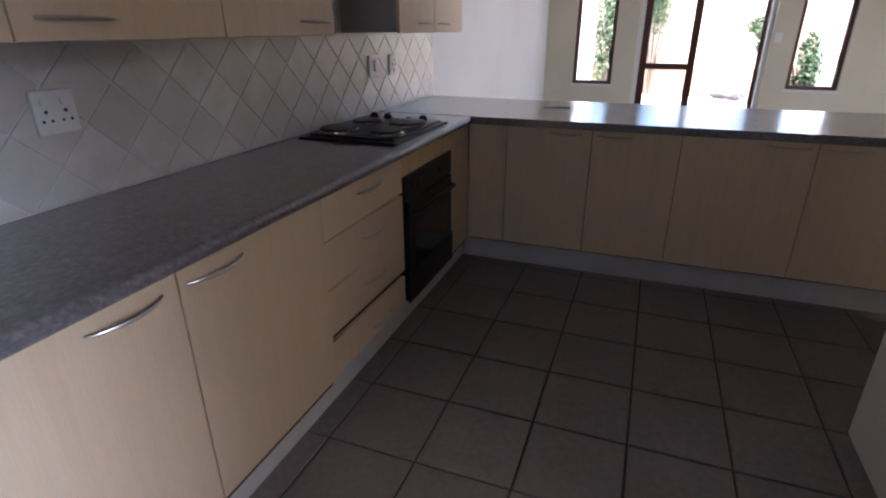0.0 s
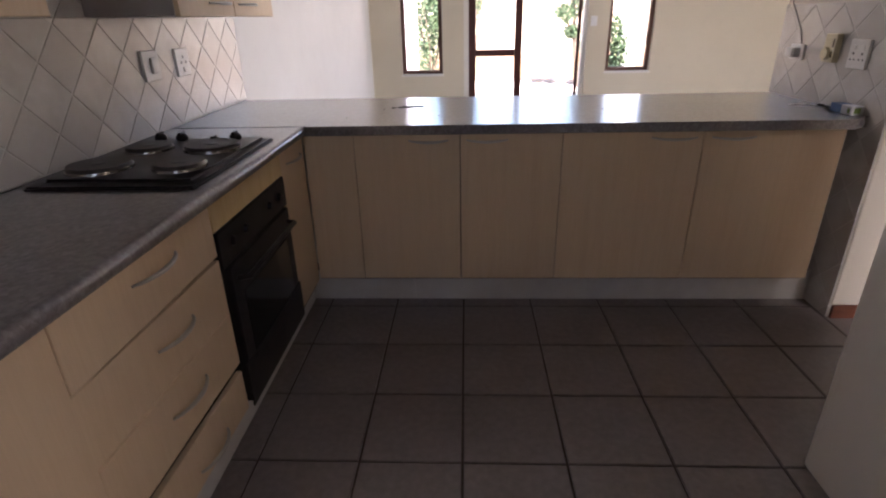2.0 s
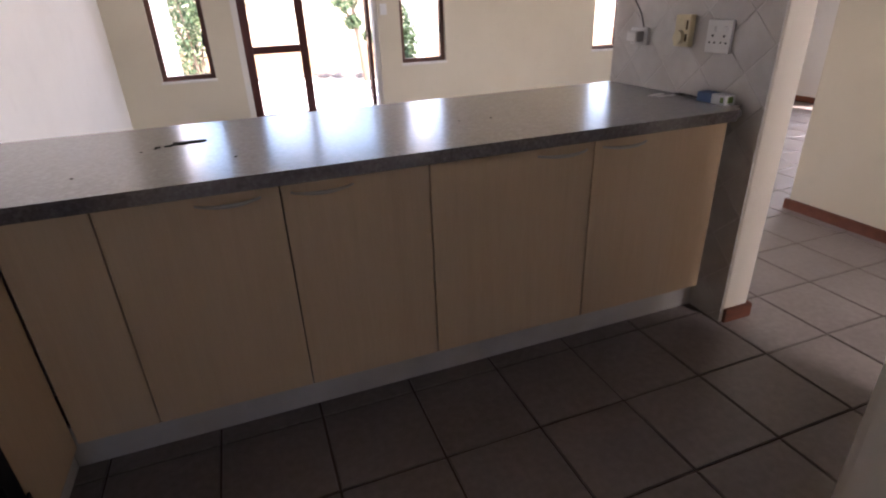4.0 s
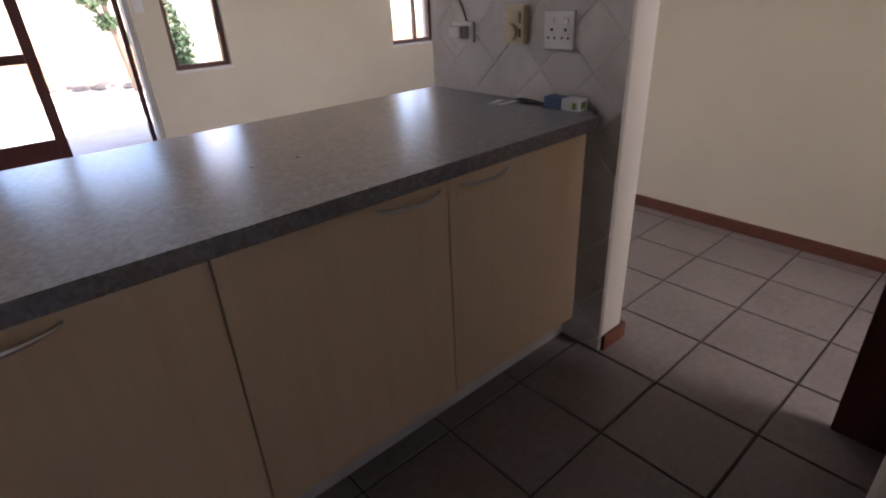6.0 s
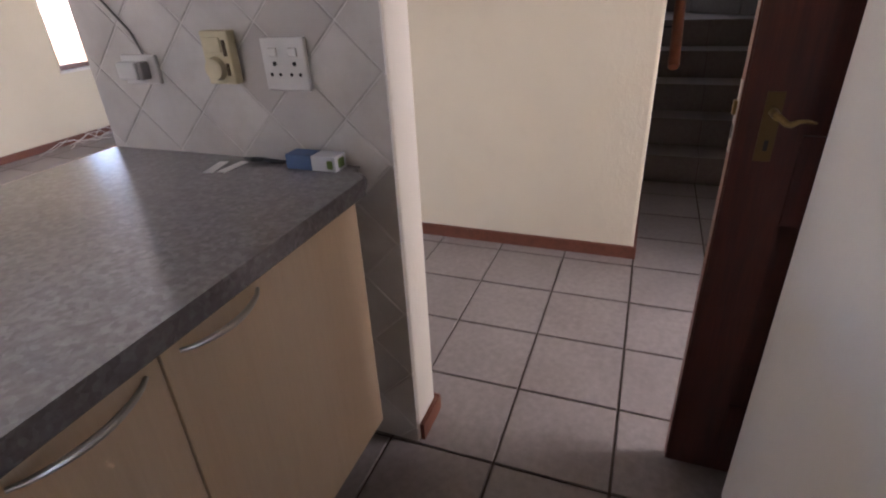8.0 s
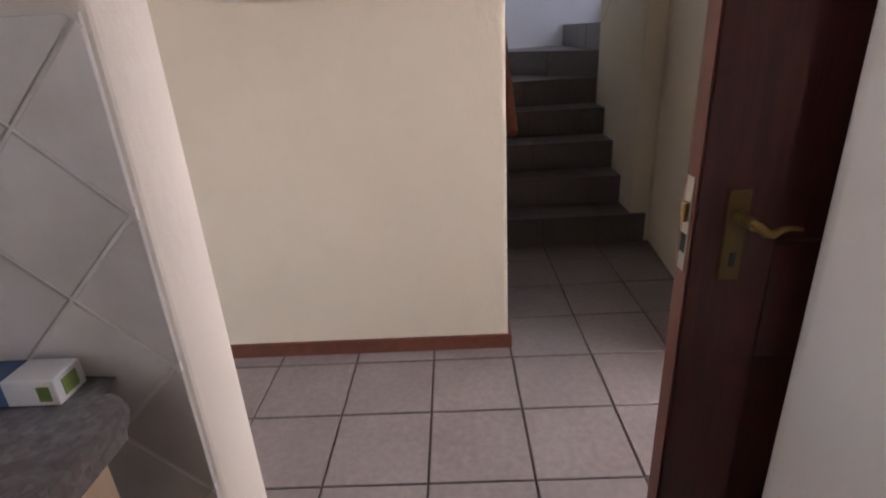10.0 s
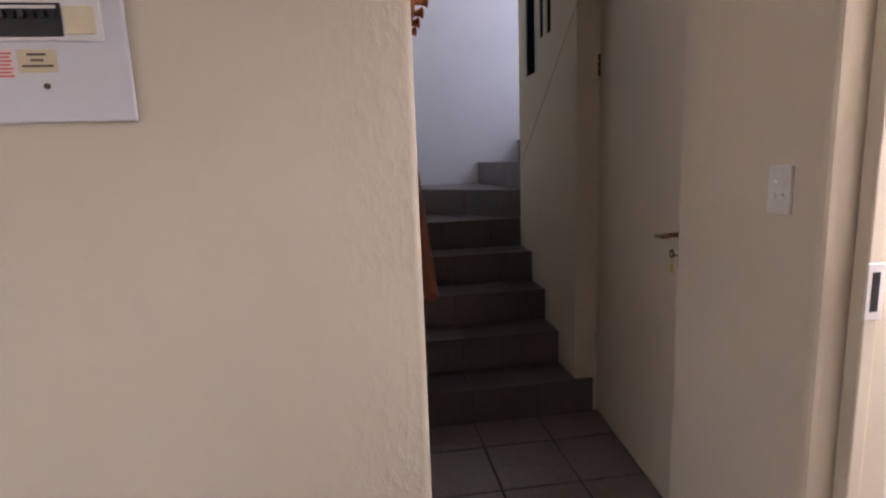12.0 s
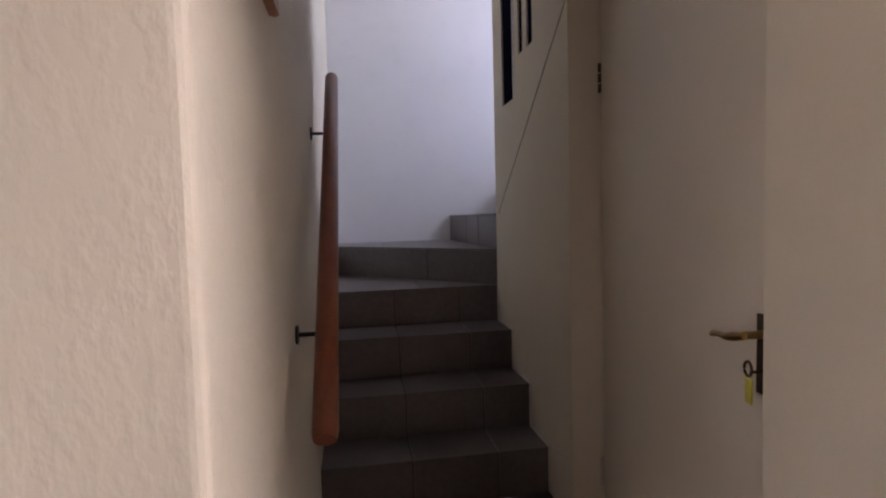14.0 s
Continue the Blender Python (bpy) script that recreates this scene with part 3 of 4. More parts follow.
RX = [5.508, 5.753, 5.975, 6.223, 6.467]
NEWEL = (6.475, YS)
stairs = thing("stairs", (6.2, 2.33, 0), "tiled concrete staircase turning at winder steps", "stairs", kind="structure")


def step_core(pts, z1, z0=0.0):
    bm = bmesh.new()
    prism(bm, pts, z0, z1)
    return part("step", bm, M_GROUT, stairs, "dark mortar step core")


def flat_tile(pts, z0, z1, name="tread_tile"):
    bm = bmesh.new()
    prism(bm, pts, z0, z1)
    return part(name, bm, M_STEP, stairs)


TOPX = 7.82
SEAMS = [YC, 2.44, 2.105, YS]
G = 0.003
for i, x in enumerate(RX):
    z = RISE * (i + 1)
    y_r = 1.805 if i == 0 else YS
    seams = SEAMS[:-1] + [y_r]
    nx = RX[i + 1] if i < 4 else None
    if nx:
        step_core([(x + 0.008, y_r + 0.001), (nx + 0.05, y_r + 0.001) if i else (nx + 0.05, YS + 0.001), (nx + 0.05, YC), (x + 0.008, YC)] if i else [(x + 0.004, 1.81), (5.519, 1.81), (5.519, YS + 0.001), (nx + 0.05, YS + 0.001), (nx + 0.05, YC), (x + 0.008, YC)], z - 0.009)
    for a, b in zip(seams, seams[1:]):
        a2, b2 = a, b
        if nx:
            bb = b2 if i else max(b2, YS)
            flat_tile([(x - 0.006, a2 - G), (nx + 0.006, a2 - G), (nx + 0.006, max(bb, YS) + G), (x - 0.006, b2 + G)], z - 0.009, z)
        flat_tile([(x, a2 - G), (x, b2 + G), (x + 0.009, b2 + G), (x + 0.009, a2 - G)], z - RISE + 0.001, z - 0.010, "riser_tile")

# pale strip painting the lit plaster edge where treads and risers meet the side wall
bm = bmesh.new()
for i in range(1, 5):
    za, zb = RISE * i, RISE * (i + 1)
    box(bm, RX[i] - 0.013, RX[i] - 0.0065, YS - 0.002, YS + 0.005, za + 0.007, zb + 0.006)
    if i < 4:
        box(bm, RX[i] - 0.0065, RX[i + 1] - 0.0065, YS - 0.002, YS + 0.005, zb, zb + 0.006)
part("plaster_bead", bm, M_LIGHT, stairs, "pale strip for the lit plaster edge along the steps")

# winders: step five under the diagonal, step six in the corner, then the upper flight
z5, z6 = RISE * 5, RISE * 6
DIAG = (7.38, YC)
step_core([(RX[4] + 0.008, YS), (TOPX, YS), (TOPX, YC), (RX[4] + 0.008, YC)], z5 - 0.009)
flat_tile([(RX[4] - 0.006, YC), (RX[4] - 0.006, 2.30 + G), (6.89 - G, 2.30 + G), (DIAG[0] + 0.01, YC)], z5 - 0.009, z5)
flat_tile([(RX[4] - 0.006, 2.30 - G), (RX[4] - 0.006, YS), (NEWEL[0], NEWEL[1]), (6.89 - G, 2.30 - G)], z5 - 0.009, z5)
step_core([(NEWEL[0] + 0.012, NEWEL[1]), (TOPX, YS), (TOPX, YC), (DIAG[0] + 0.01, YC)], z6 - 0.009, z5)
flat_tile([(NEWEL[0] - 0.004, NEWEL[1]), (TOPX, YS), (TOPX, 2.44 - G), (7.03, 2.44 - G)], z6 - 0.009, z6)
flat_tile([(7.03 + G, 2.44 + G), (TOPX, 2.44 + G), (TOPX, YC), (DIAG[0] - 0.005, YC)], z6 - 0.009, z6)
dv = Vector((DIAG[0] - NEWEL[0], DIAG[1] - NEWEL[1]))
nv = Vector((dv.y, -dv.x)).normalized() * 0.009
for a, b in ((0.0, 0.36), (0.365, 0.74), (0.745, 1.0)):
    p, q = Vector(NEWEL) + dv * a, Vector(NEWEL) + dv * b
    flat_tile([(p.x, p.y), (q.x, q.y), (q.x + nv.x, q.y + nv.y), (p.x + nv.x, p.y + nv.y)], z5 + 0.001, z6 - 0.010, "riser_tile")
for j in range(6):
    y = YS - (0.14 + 0.24 * j if j else 0)
    z = RISE * (7 + j)
    step_core([(6.47, y - 0.01), (TOPX, y - 0.01), (TOPX, y - 0.42), (6.47, y - 0.42)], z - 0.009, 0.9)
    for a, b in ((6.47, 6.88), (6.885, 7.22), (7.225, TOPX)):
        flat_tile([(a + G, y), (b - G, y), (b - G, y - 0.009), (a + G, y - 0.009)], z - RISE + 0.001, z - 0.010, "riser_tile")
        flat_tile([(a + G, y + 0.006), (b - G, y + 0.006), (b - G, y - (0.235 if j else 0.375)), (a + G, y - (0.235 if j else 0.375))], z - 0.009, z)

# slots: near-black sheets just behind the wall face close the stepped openings
sg = thing("stair_slot_fill", (6.08, 1.872, 1.815), "near-black sheets closing narrow stepped wall slots", "screen", kind="structure")
part("pane", cube(6.122, 6.313, 1.888, 1.893, 1.817, 3.19), M_NAVY, sg, "near-black bluish sheet")
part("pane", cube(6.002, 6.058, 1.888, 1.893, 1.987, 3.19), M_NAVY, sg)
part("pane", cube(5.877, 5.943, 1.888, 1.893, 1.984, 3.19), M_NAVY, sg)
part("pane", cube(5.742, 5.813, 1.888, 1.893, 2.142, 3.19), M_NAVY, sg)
part("bar", cube(6.145, 6.152, 1.893, 1.898, 1.817, 3.19), M_PLASTIC, sg, "thin pale vertical bar")

# Thin tube drawing the fine diagonal line on this wall.
bm = bmesh.new()
tube(bm, [(6.42, YS + 0.001, 1.30), (6.0, YS + 0.001, 1.632), (5.515, YS + 0.001, 2.02)], 0.0022, 6)
whole("cable", bm, M_WALLLINE, "thin beige line running up the stair wall", "cable")

# handrail
hr = thing("handrail", (5.55, YC - 0.05, 0.82), "round varnished red-brown wooden handrail on iron brackets", "handrail")
A, B = Vector((4.895, 2.703, 0.835)), Vector((6.2, 2.703, 1.915))
bm = bmesh.new()
d = (B - A).normalized()
tube(bm, [A, A + d * 0.008, A + d * 0.02, *[A + (B - A) * s for s in (0.3, 0.6)], B - d * 0.02, B - d * 0.008, B], [0.024, 0.0265, 0.028, 0.028, 0.028, 0.027, 0.023, 0.015], 20)
part("rail", bm, M_RAIL, hr, smooth=True)
for s in (0.205, 0.78):
    p = A + (B - A) * s
    bm = bmesh.new()
    tube(bm, [(p.x, YC, p.z - 0.055), (p.x, YC - 0.05, p.z - 0.055), (p.x, 2.703, p.z - 0.045), (p.x, 2.703, p.z - 0.02)], 0.006, 8)
    cyl(bm, (p.x, YC, p.z - 0.055), (p.x, YC - 0.006, p.z - 0.055), 0.024, None, 16)
    part("bracket", bm, M_BLACKIRON, hr, "black iron bracket", smooth=True)

# coat rack on the hall wall
cr = thing("coat_rack", (4.70, YC, 1.70), "varnished orange-brown wooden coat rack with turned pegs", "coat rack")
bm = bmesh.new()
prism(bm, [(4.47, YC - 0.02), (4.94, YC - 0.02), (4.94, YC), (4.47, YC)], 1.70, 1.82)
bmesh.ops.bevel(bm, geom=[e for e in bm.edges if abs(e.verts[0].co.z - e.verts[1].co.z) > 0.05], offset=0.006, segments=3, affect="EDGES")
part("board", bm, M_RACK, cr)
for x in (4.55, 4.66, 4.77, 4.88):
    bm = bmesh.new()
    tube(bm, [(x, YC - 0.02, 1.747), (x, YC - 0.04, 1.747), (x, YC - 0.052, 1.748), (x, YC - 0.060, 1.749), (x, YC - 0.064, 1.749)], [0.009, 0.0085, 0.011, 0.017, 0.013], 12)
    part("peg", bm, M_RACK, cr, smooth=True)

# ---- distribution board on the hall wall ----
db = thing("distribution_board", (XC, 3.591, 1.434), "white metal electrical distribution board with breakers and stickers", "electrical panel")
X = XC
part("cover", cube(X - 0.014, X, 3.413, 3.756, 1.436, 1.93, 0.004), M_PANEL, db)
part("surround", cube(X - 0.022, X - 0.014, 3.456, 3.723, 1.606, 1.70, 0.003), M_PLASTIC, db, "cream plastic breaker surround")
part("blank", cube(X - 0.026, X - 0.022, 3.467, 3.529, 1.618, 1.676, 0.002), M_OLDPLASTIC, db, "yellowish blank strip")
row = part("breaker_strip", cube(X - 0.026, X - 0.022, 3.534, 3.715, 1.614, 1.682, 0.001), M_SLOT, db, "row of black circuit breakers")
for i in range(9):
    y = 3.541 + i * 0.0195
    part("toggle", cube(X - 0.036, X - 0.026, y, y + 0.012, 1.65 if i != 7 else 1.63, 1.666 if i != 7 else 1.646, 0.0015), M_PLASTIC if i == 7 else M_SLOT, row)
part("label_strip", cube(X - 0.028, X - 0.026, 3.541, 3.676, 1.67, 1.676), M_PAPER, row, "white label strip")
st = part("sticker", cube(X - 0.0152, X - 0.014, 3.643, 3.703, 1.532, 1.591), M_PINKPAPER, db, "sticker with red print")
for j in range(7):
    z = 1.584 - j * 0.0078
    part("print", cube(X - 0.0158, X - 0.0152, 3.647 + 0.004 * (j % 2), 3.699 - 0.006 * (j % 3), z - 0.0042, z), M_RED, st)
st = part("sticker", cube(X - 0.0152, X - 0.014, 3.559, 3.637, 1.542, 1.59), M_BEIGEPAPER, db, "beige printed sticker")
for j, (a, b) in enumerate(((3.579, 3.617), (3.585, 3.611), (3.567, 3.629))):
    z = 1.582 - j * 0.012
    part("print", cube(X - 0.0158, X - 0.0152, a, b, z - 0.005, z), M_INK, st)
bm = bmesh.new()
cyl(bm, (X - 0.014, 3.585, 1.513), (X - 0.019, 3.585, 1.513), 0.006, None, 12)
part("screw", bm, M_DARKBRASS, db)


# ---- electrical plates ----
def wall_plate(name, label, cat, center, normal, w, h, t=0.012, mat=None):
    """Returns a thing and a maker of pieces in the plate's own (across, up, out) sizes."""
    c = Vector(center)
    n = Vector(normal)
    across = Vector((0, 0, 1)).cross(n)
    ob = thing(name, center, label, cat)

    def piece(nm, u0, u1, v0, v1, w0, w1, m, parent=None, bev=0.0, lab=""):
        p = [c + across * u + n * q for u in (u0, u1) for q in (w0, w1)]
        xs, ys = [v.x for v in p], [v.y for v in p]
        return part(nm, cube(min(xs), max(xs), min(ys), max(ys), c.z + v0, c.z + v1, bev), m, parent or ob, lab)

    plate = piece("plate", -w / 2, w / 2, -h / 2, h / 2, 0, t, mat or M_PLASTIC, None, 0.003)
    return ob, piece, plate, c, across, n


def socket(label, center, normal, size=0.12):
    """A double three-pin socket with two switches."""
    ob, piece, plate, c, ac, n = wall_plate("socket", label, "electrical socket", center, normal, size, size)
    for u in (-0.027, 0.027):
        piece("rocker", u - 0.011, u + 0.011, 0.018, 0.037, 0.011, 0.016, M_PLASTIC, plate, 0.002)
        bm = bmesh.new()
        for du, dv, r in ((0, 0.002, 0.0052), (-0.012, -0.022, 0.0042), (0.012, -0.022, 0.0042)):
            p = c + ac * (u + du) + Vector((0, 0, dv))
            cyl(bm, p + n * 0.0115, p + n * 0.0128, r, None, 10)
        part("pin_holes", bm, M_SLOT, plate)
    return ob


socket("white double wall socket on diagonal tiles", (0.009, 1.51, 1.153), (1, 0, 0), 0.115)
socket("white double wall socket on diagonal tiles", (XP - 0.001, 3.604, 1.134), (-1, 0, 0), 0.118)
ob, piece, plate, *_ = wall_plate("isolator_switch", "white stove isolator switch on diagonal tiles", "switch", (0.009, 3.343, 1.16), (1, 0, 0), 0.115, 0.115)
piece("lever", -0.016, 0.016, -0.03, 0.03, 0.012, 0.024, M_PLASTIC, None, 0.004)
ob, piece, plate, *_ = wall_plate("socket", "white single wall socket on diagonal tiles", "electrical socket", (0.009, 3.597, 1.155), (1, 0, 0), 0.115, 0.115)
for u, v in ((-0.02, 0.0), (0.02, 0.0), (0, 0.022)):
    piece("pin_hole", u - 0.005, u + 0.005, v - 0.005, v + 0.005, 0.0115, 0.0128, M_SLOT, plate)
piece("rocker", -0.012, 0.012, -0.042, -0.022, 0.012, 0.017, M_PLASTIC, plate, 0.002)

ob, piece, plate, *_ = wall_plate("isolator_switch", "grey-white isolator switch with a bulky rocker", "switch", (XP - 0.001, 4.053, 1.118), (-1, 0, 0), 0.115, 0.072)
piece("rocker", -0.045, 0.02, -0.022, 0.022, 0.012, 0.045, M_PLASTIC, None, 0.006)
piece("rocker_cap", 0.02, 0.035, -0.022, 0.022, 0.012, 0.04, M_GREYM, None, 0.004, "grey end cap")
bm = bmesh.new()
tube(bm, [(XP - 0.004, 4.038, 1.155), (XP - 0.005, 4.06, 1.21), (XP - 0.004, 4.125, 1.28), (XP - 0.004, 4.19, 1.345), (XP - 0.004, 4.225, 1.56)], 0.0028, 6)
whole("cable", bm, M_CABLE, "thin grey cable rising from the isolator switch", "cable")
ob, piece, plate, cc, ac, n = wall_plate("timer_dial", "yellowed plastic geyser timer with a round dial", "timer", (XP - 0.001, 3.778, 1.15), (-1, 0, 0), 0.08, 0.12, 0.028, M_OLDPLASTIC)
bm = bmesh.new()
p = cc + ac * -0.008 + Vector((0, 0, -0.024))
cyl(bm, p + n * 0.027, p + n * 0.042, 0.028, 0.024, 24)
part("dial", bm, M_OLDPLASTIC, ob, smooth=True)
for v0, v1 in ((-0.04, -0.012), (0.004, 0.04)):
    piece("scale_window", 0.021, 0.03, v0, v1, 0.0275, 0.0295, M_DARKBRASS, None, 0, "brown scale window")
piece("panel", -0.034, 0.016, 0.012, 0.046, 0.0275, 0.0305, M_OLDPLASTIC, None, 0.002)

ob, piece, plate, *_ = wall_plate("light_switch", "white four-gang light switch on cream plaster", "switch", (4.219, YS, 1.222), (0, 1, 0), 0.072, 0.118, 0.010)
for dx in (-0.013, 0.013):
    for dz in (-0.016, 0.016):
        bm = bmesh.new()
        cyl(bm, (4.219 + dx, YS + 0.0095, 1.222 + dz), (4.219 + dx, YS + 0.0145, 1.222 + dz), 0.0085, 0.007, 14)
        part("button", bm, M_PLASTIC, plate, smooth=True)
ob, piece, plate, *_ = wall_plate("light_switch", "small white light switch between door and window", "switch", (2.785, YN, 1.235), (0, -1, 0), 0.075, 0.11, 0.010)
piece("rocker", -0.012, 0.012, -0.018, 0.018, 0.010, 0.014, M_PLASTIC, plate, 0.002)
for y, z in ((7.86, 0.28), (7.58, 0.27)):
    ob, piece, plate, *_ = wall_plate("socket", "white wall socket low on the living room wall", "electrical socket", (7.65, y, z), (-1, 0, 0), 0.12, 0.12, 0.012)
    piece("rocker", -0.035, -0.015, 0.01, 0.03, 0.012, 0.016, M_PLASTIC, plate, 0.002)

# ---- kitchen: base units ----
XD, YD = 0.567, 3.412        # front planes of the cabinet doors
ZD0, ZD1 = 0.165, 0.862


def bow(p, q, outv, up=0.0, name="handle", parent=None):
    """Slim bowed steel bar handle from p to q."""
    p, q, outv = Vector(p), Vector(q), Vector(outv)
    pts, rs = [], []
    for i in range(13):
        s = i / 12
        b = math.sin(math.pi * s)
        pts.append(p + (q - p) * s + outv * (0.004 + 0.026 * b ** 0.7) + Vector((0, 0, up * b)))
        rs.append(0.0035 + 0.0025 * b)
    bm = bmesh.new()
    tube(bm, pts, rs, 8)
    return part(name, bm, M_STEEL, parent, "bowed brushed steel handle", True)


def unit_y(y0, y1, label, fronts, back=0.02):
    """A base unit of the long counter; fronts: z0, z1, handle (y0, y1, z) or None."""
    u = thing("base_cabinet", (0.28, (y0 + y1) / 2, 0), label, "cabinet", "base cabinets")
    part("body", cube(0.012, XD - back, y0 + 0.001, y1 - 0.001, 0.13, 0.858), M_EDGE, u)
    for z0, z1, hd, tilt, name, *pulled in fronts:
        bm = cube(XD - 0.018, XD, y0 + 0.002, y1 - 0.002, z0, z1, 0.0015, 1)
        if tilt:
            c = Vector((XD, y0, z0))
            bmesh.ops.rotate(bm, verts=bm.verts[:], cent=c, matrix=Matrix.Rotation(radians(tilt), 3, "X"))
        if pulled:
            bmesh.ops.rotate(bm, verts=bm.verts[:], cent=Vector((XD - 0.018, y1, z0)), matrix=Matrix.Rotation(-math.asin(pulled[0] / (y1 - y0)), 3, "Z"))
        f = part(name, bm, M_MAPLE, u)
        if hd:
            bow((XD, hd[0], hd[2]), (XD, hd[1], hd[2]), (1, 0, 0), 0, "handle", f)
    return u


unit_y(-0.46, 0.15, "pale maple base cabinet with a steel bow handle", [(ZD0, ZD1, (-0.08, 0.1, 0.817), 0, "door")])
unit_y(0.15, 0.73, "pale maple base cabinet with a steel bow handle", [(ZD0, ZD1, (0.17, 0.35, 0.817), 0, "door")])
unit_y(0.73, 1.31, "pale maple base cabinet with a steel bow handle", [(ZD0, ZD1, (1.08, 1.262, 0.818), 0, "door")])
unit_y(1.31, 1.893, "pale maple base cabinet with a steel bow handle", [(ZD0, ZD1, (1.332, 1.52, 0.815), 0, "door")])
unit_y(1.893, 2.505, "pale maple drawer unit with four sagging drawers", [
    (0.703, ZD1, (2.12, 2.302, 0.807), 0, "drawer"), (0.519, 0.694, (2.145, 2.31, 0.625), -0.35, "drawer", 0.009),
    (0.340, 0.5165, (2.13, 2.305, 0.442), -0.2, "drawer", 0.004), (ZD0 - 0.004, 0.304, (2.18, 2.345, 0.218), 0.3, "drawer", 0.012)], 0.12)
unit_y(3.105, YD - 0.002, "narrow maple base cabinet beside the oven", [(ZD0, ZD1, (3.165, 3.34, 0.80), 0, "door")])

# oven housing with the built-in oven
ou = thing("oven_housing", (0.28, 2.81, 0), "maple oven housing with a heat-yellowed top panel", "cabinet", "base cabinets")
part("body", cube(0.012, 0.52, 2.507, 3.103, 0.13, 0.858), M_EDGE, ou)
part("front_panel", cube(XD - 0.018, XD, 2.507, 3.103, 0.770, ZD1, 0.0015, 1), M_YELLOW, ou, "yellowed maple panel above the oven")
ov = thing("oven", (0.53, 2.81, 0.19), "black built-in electric oven with a glass door", "oven")
part("control_panel", cube(0.522, XD + 0.006, 2.509, 3.101, 0.655, 0.768, 0.003), M_ENAMEL, ov)
bm = cube(0.522, XD + 0.012, 2.535, 3.088, 0.16, 0.648, 0.004)
dr = part("door", bm, M_ENAMEL, ov)
part("door_glass", cube(XD + 0.011, XD + 0.0135, 2.60, 3.03, 0.26, 0.54, 0.001), M_OGLASS, dr, "dark reflective oven glass")
part("lower_trim", cube(XD + 0.010, XD + 0.016, 2.512, 3.098, 0.16, 0.32, 0.002), M_ENAMEL, ov)
bm = bmesh.new()
tube(bm, [(XD + 0.012, 2.57, 0.60), (XD + 0.045, 2.585, 0.60), (XD + 0.047, 2.81, 0.602), (XD + 0.045, 3.045, 0.60), (XD + 0.012, 3.06, 0.60)], 0.009, 10)
part("handle", bm, M_ENAMEL, dr, "black bar handle", True)
for y in (2.60, 2.70, 2.92, 3.02):
    bm = bmesh.new()
    cyl(bm, (XD + 0.006, y, 0.712), (XD + 0.018, y, 0.712), 0.016, 0.013, 16)
    part("knob", bm, M_ENAMEL, ov, smooth=True)

# plinths
whole("plinth", cube(0.483, 0.501, -0.46, 3.522, -0.001, 0.155), M_MELA, "dull white plinth board under the long counter", "plinth")
pb = thing("plinth", (1.72, 3.53, 0), "dull white plinth boards under the peninsula", "plinth")
for a, b in ((0.502, 1.0175), (1.0185, XP - 0.004)):
    part("plinth_board", cube(a, b, 3.522, 3.54, -0.001, 0.155, 0.0008, 1), M_MELA, pb)


def unit_x(x0, x1, label, hd, name="door"):
    u = thing("base_cabinet", ((x0 + x1) / 2, 3.65, 0), label, "cabinet", "base cabinets")
    part("body", cube(x0 + 0.001, x1 - 0.001, YD + 0.02, 3.95, 0.16, 0.858), M_EDGE, u)
    f = part(name, cube(x0 + 0.002, x1 - 0.002, YD, YD + 0.018, 0.172, ZD1, 0.0015, 1), M_MAPLE, u)
    if hd:
        bow((hd[0], YD, 0.832), (hd[1], YD, 0.832), (0, -1, 0), -0.004, "handle", f)
    return u


# back board of the peninsula, towards the living room
whole("back_panel", cube(0.012, XP - 0.003, 3.953, 3.969, 0.0, 0.858), M_MELA, "white back board behind the peninsula cabinets", "panel")

unit_x(XD + 0.002, 0.79, "plain maple corner filler unit", None, "filler_panel")
unit_x(0.79, 1.25, "pale maple base cabinet with a steel bow handle", (1.03, 1.198))
unit_x(1.25, 1.687, "pale maple base cabinet with a steel bow handle", (1.278, 1.452))
unit_x(1.687, 2.272, "pale maple base cabinet with a steel bow handle", (2.055, 2.242))
unit_x(2.272, 2.848, "pale maple end cabinet with a steel bow handle", (2.303, 2.482))
whole("filler_board", cube(2.852, XP - 0.003, 3.55, 3.565, 0.156, 0.857), M_MELA, "white filler board between cabinet and wall", "filler")


# ---- worktops, with rounded front edges ----
def nosed(name, label, pts, lines):
    bm = bmesh.new()
    prism(bm, pts, 0.859, 0.90)
    es = []
    for e in bm.edges:
        a, b = e.verts[0].co, e.verts[1].co
        if abs(a.z - b.z) < 1e-4 and any(f(a) and f(b) for f in lines):
            es.append(e)
    out = bmesh.ops.bevel(bm, geom=es, offset=0.019, segments=6, profile=0.5, affect="EDGES")
    bm.faces.index_update()
    round_faces = {f.index for f in out["faces"]} | {f.index for f in bm.faces if abs(f.normal.z) < 0.1 and any(g in out["faces"] for e in f.edges for g in e.link_faces if g != f) and f.calc_area() < 0.1 and max(e.calc_length() for e in f.edges) > 0.01 and min(e.calc_length() for e in f.edges) < 0.012}
    edge = bm.copy()
    edge.faces.ensure_lookup_table()
    bm.faces.ensure_lookup_table()
    bmesh.ops.delete(edge, geom=[f for f in edge.faces if f.index not in round_faces], context="FACES")
    bmesh.ops.delete(bm, geom=[f for f in bm.faces if f.index in round_faces], context="FACES")
    xs, ys = [p[0] for p in pts], [p[1] for p in pts]
    ob = thing(name, (sum(xs) / len(xs), sum(ys) / len(ys), 0.862), label, "worktop")
    part("top", bm, M_GRANITE, ob)
    part("front_edge", edge, M_GRANITE, ob, "rounded mottled front edge", True)
    return ob


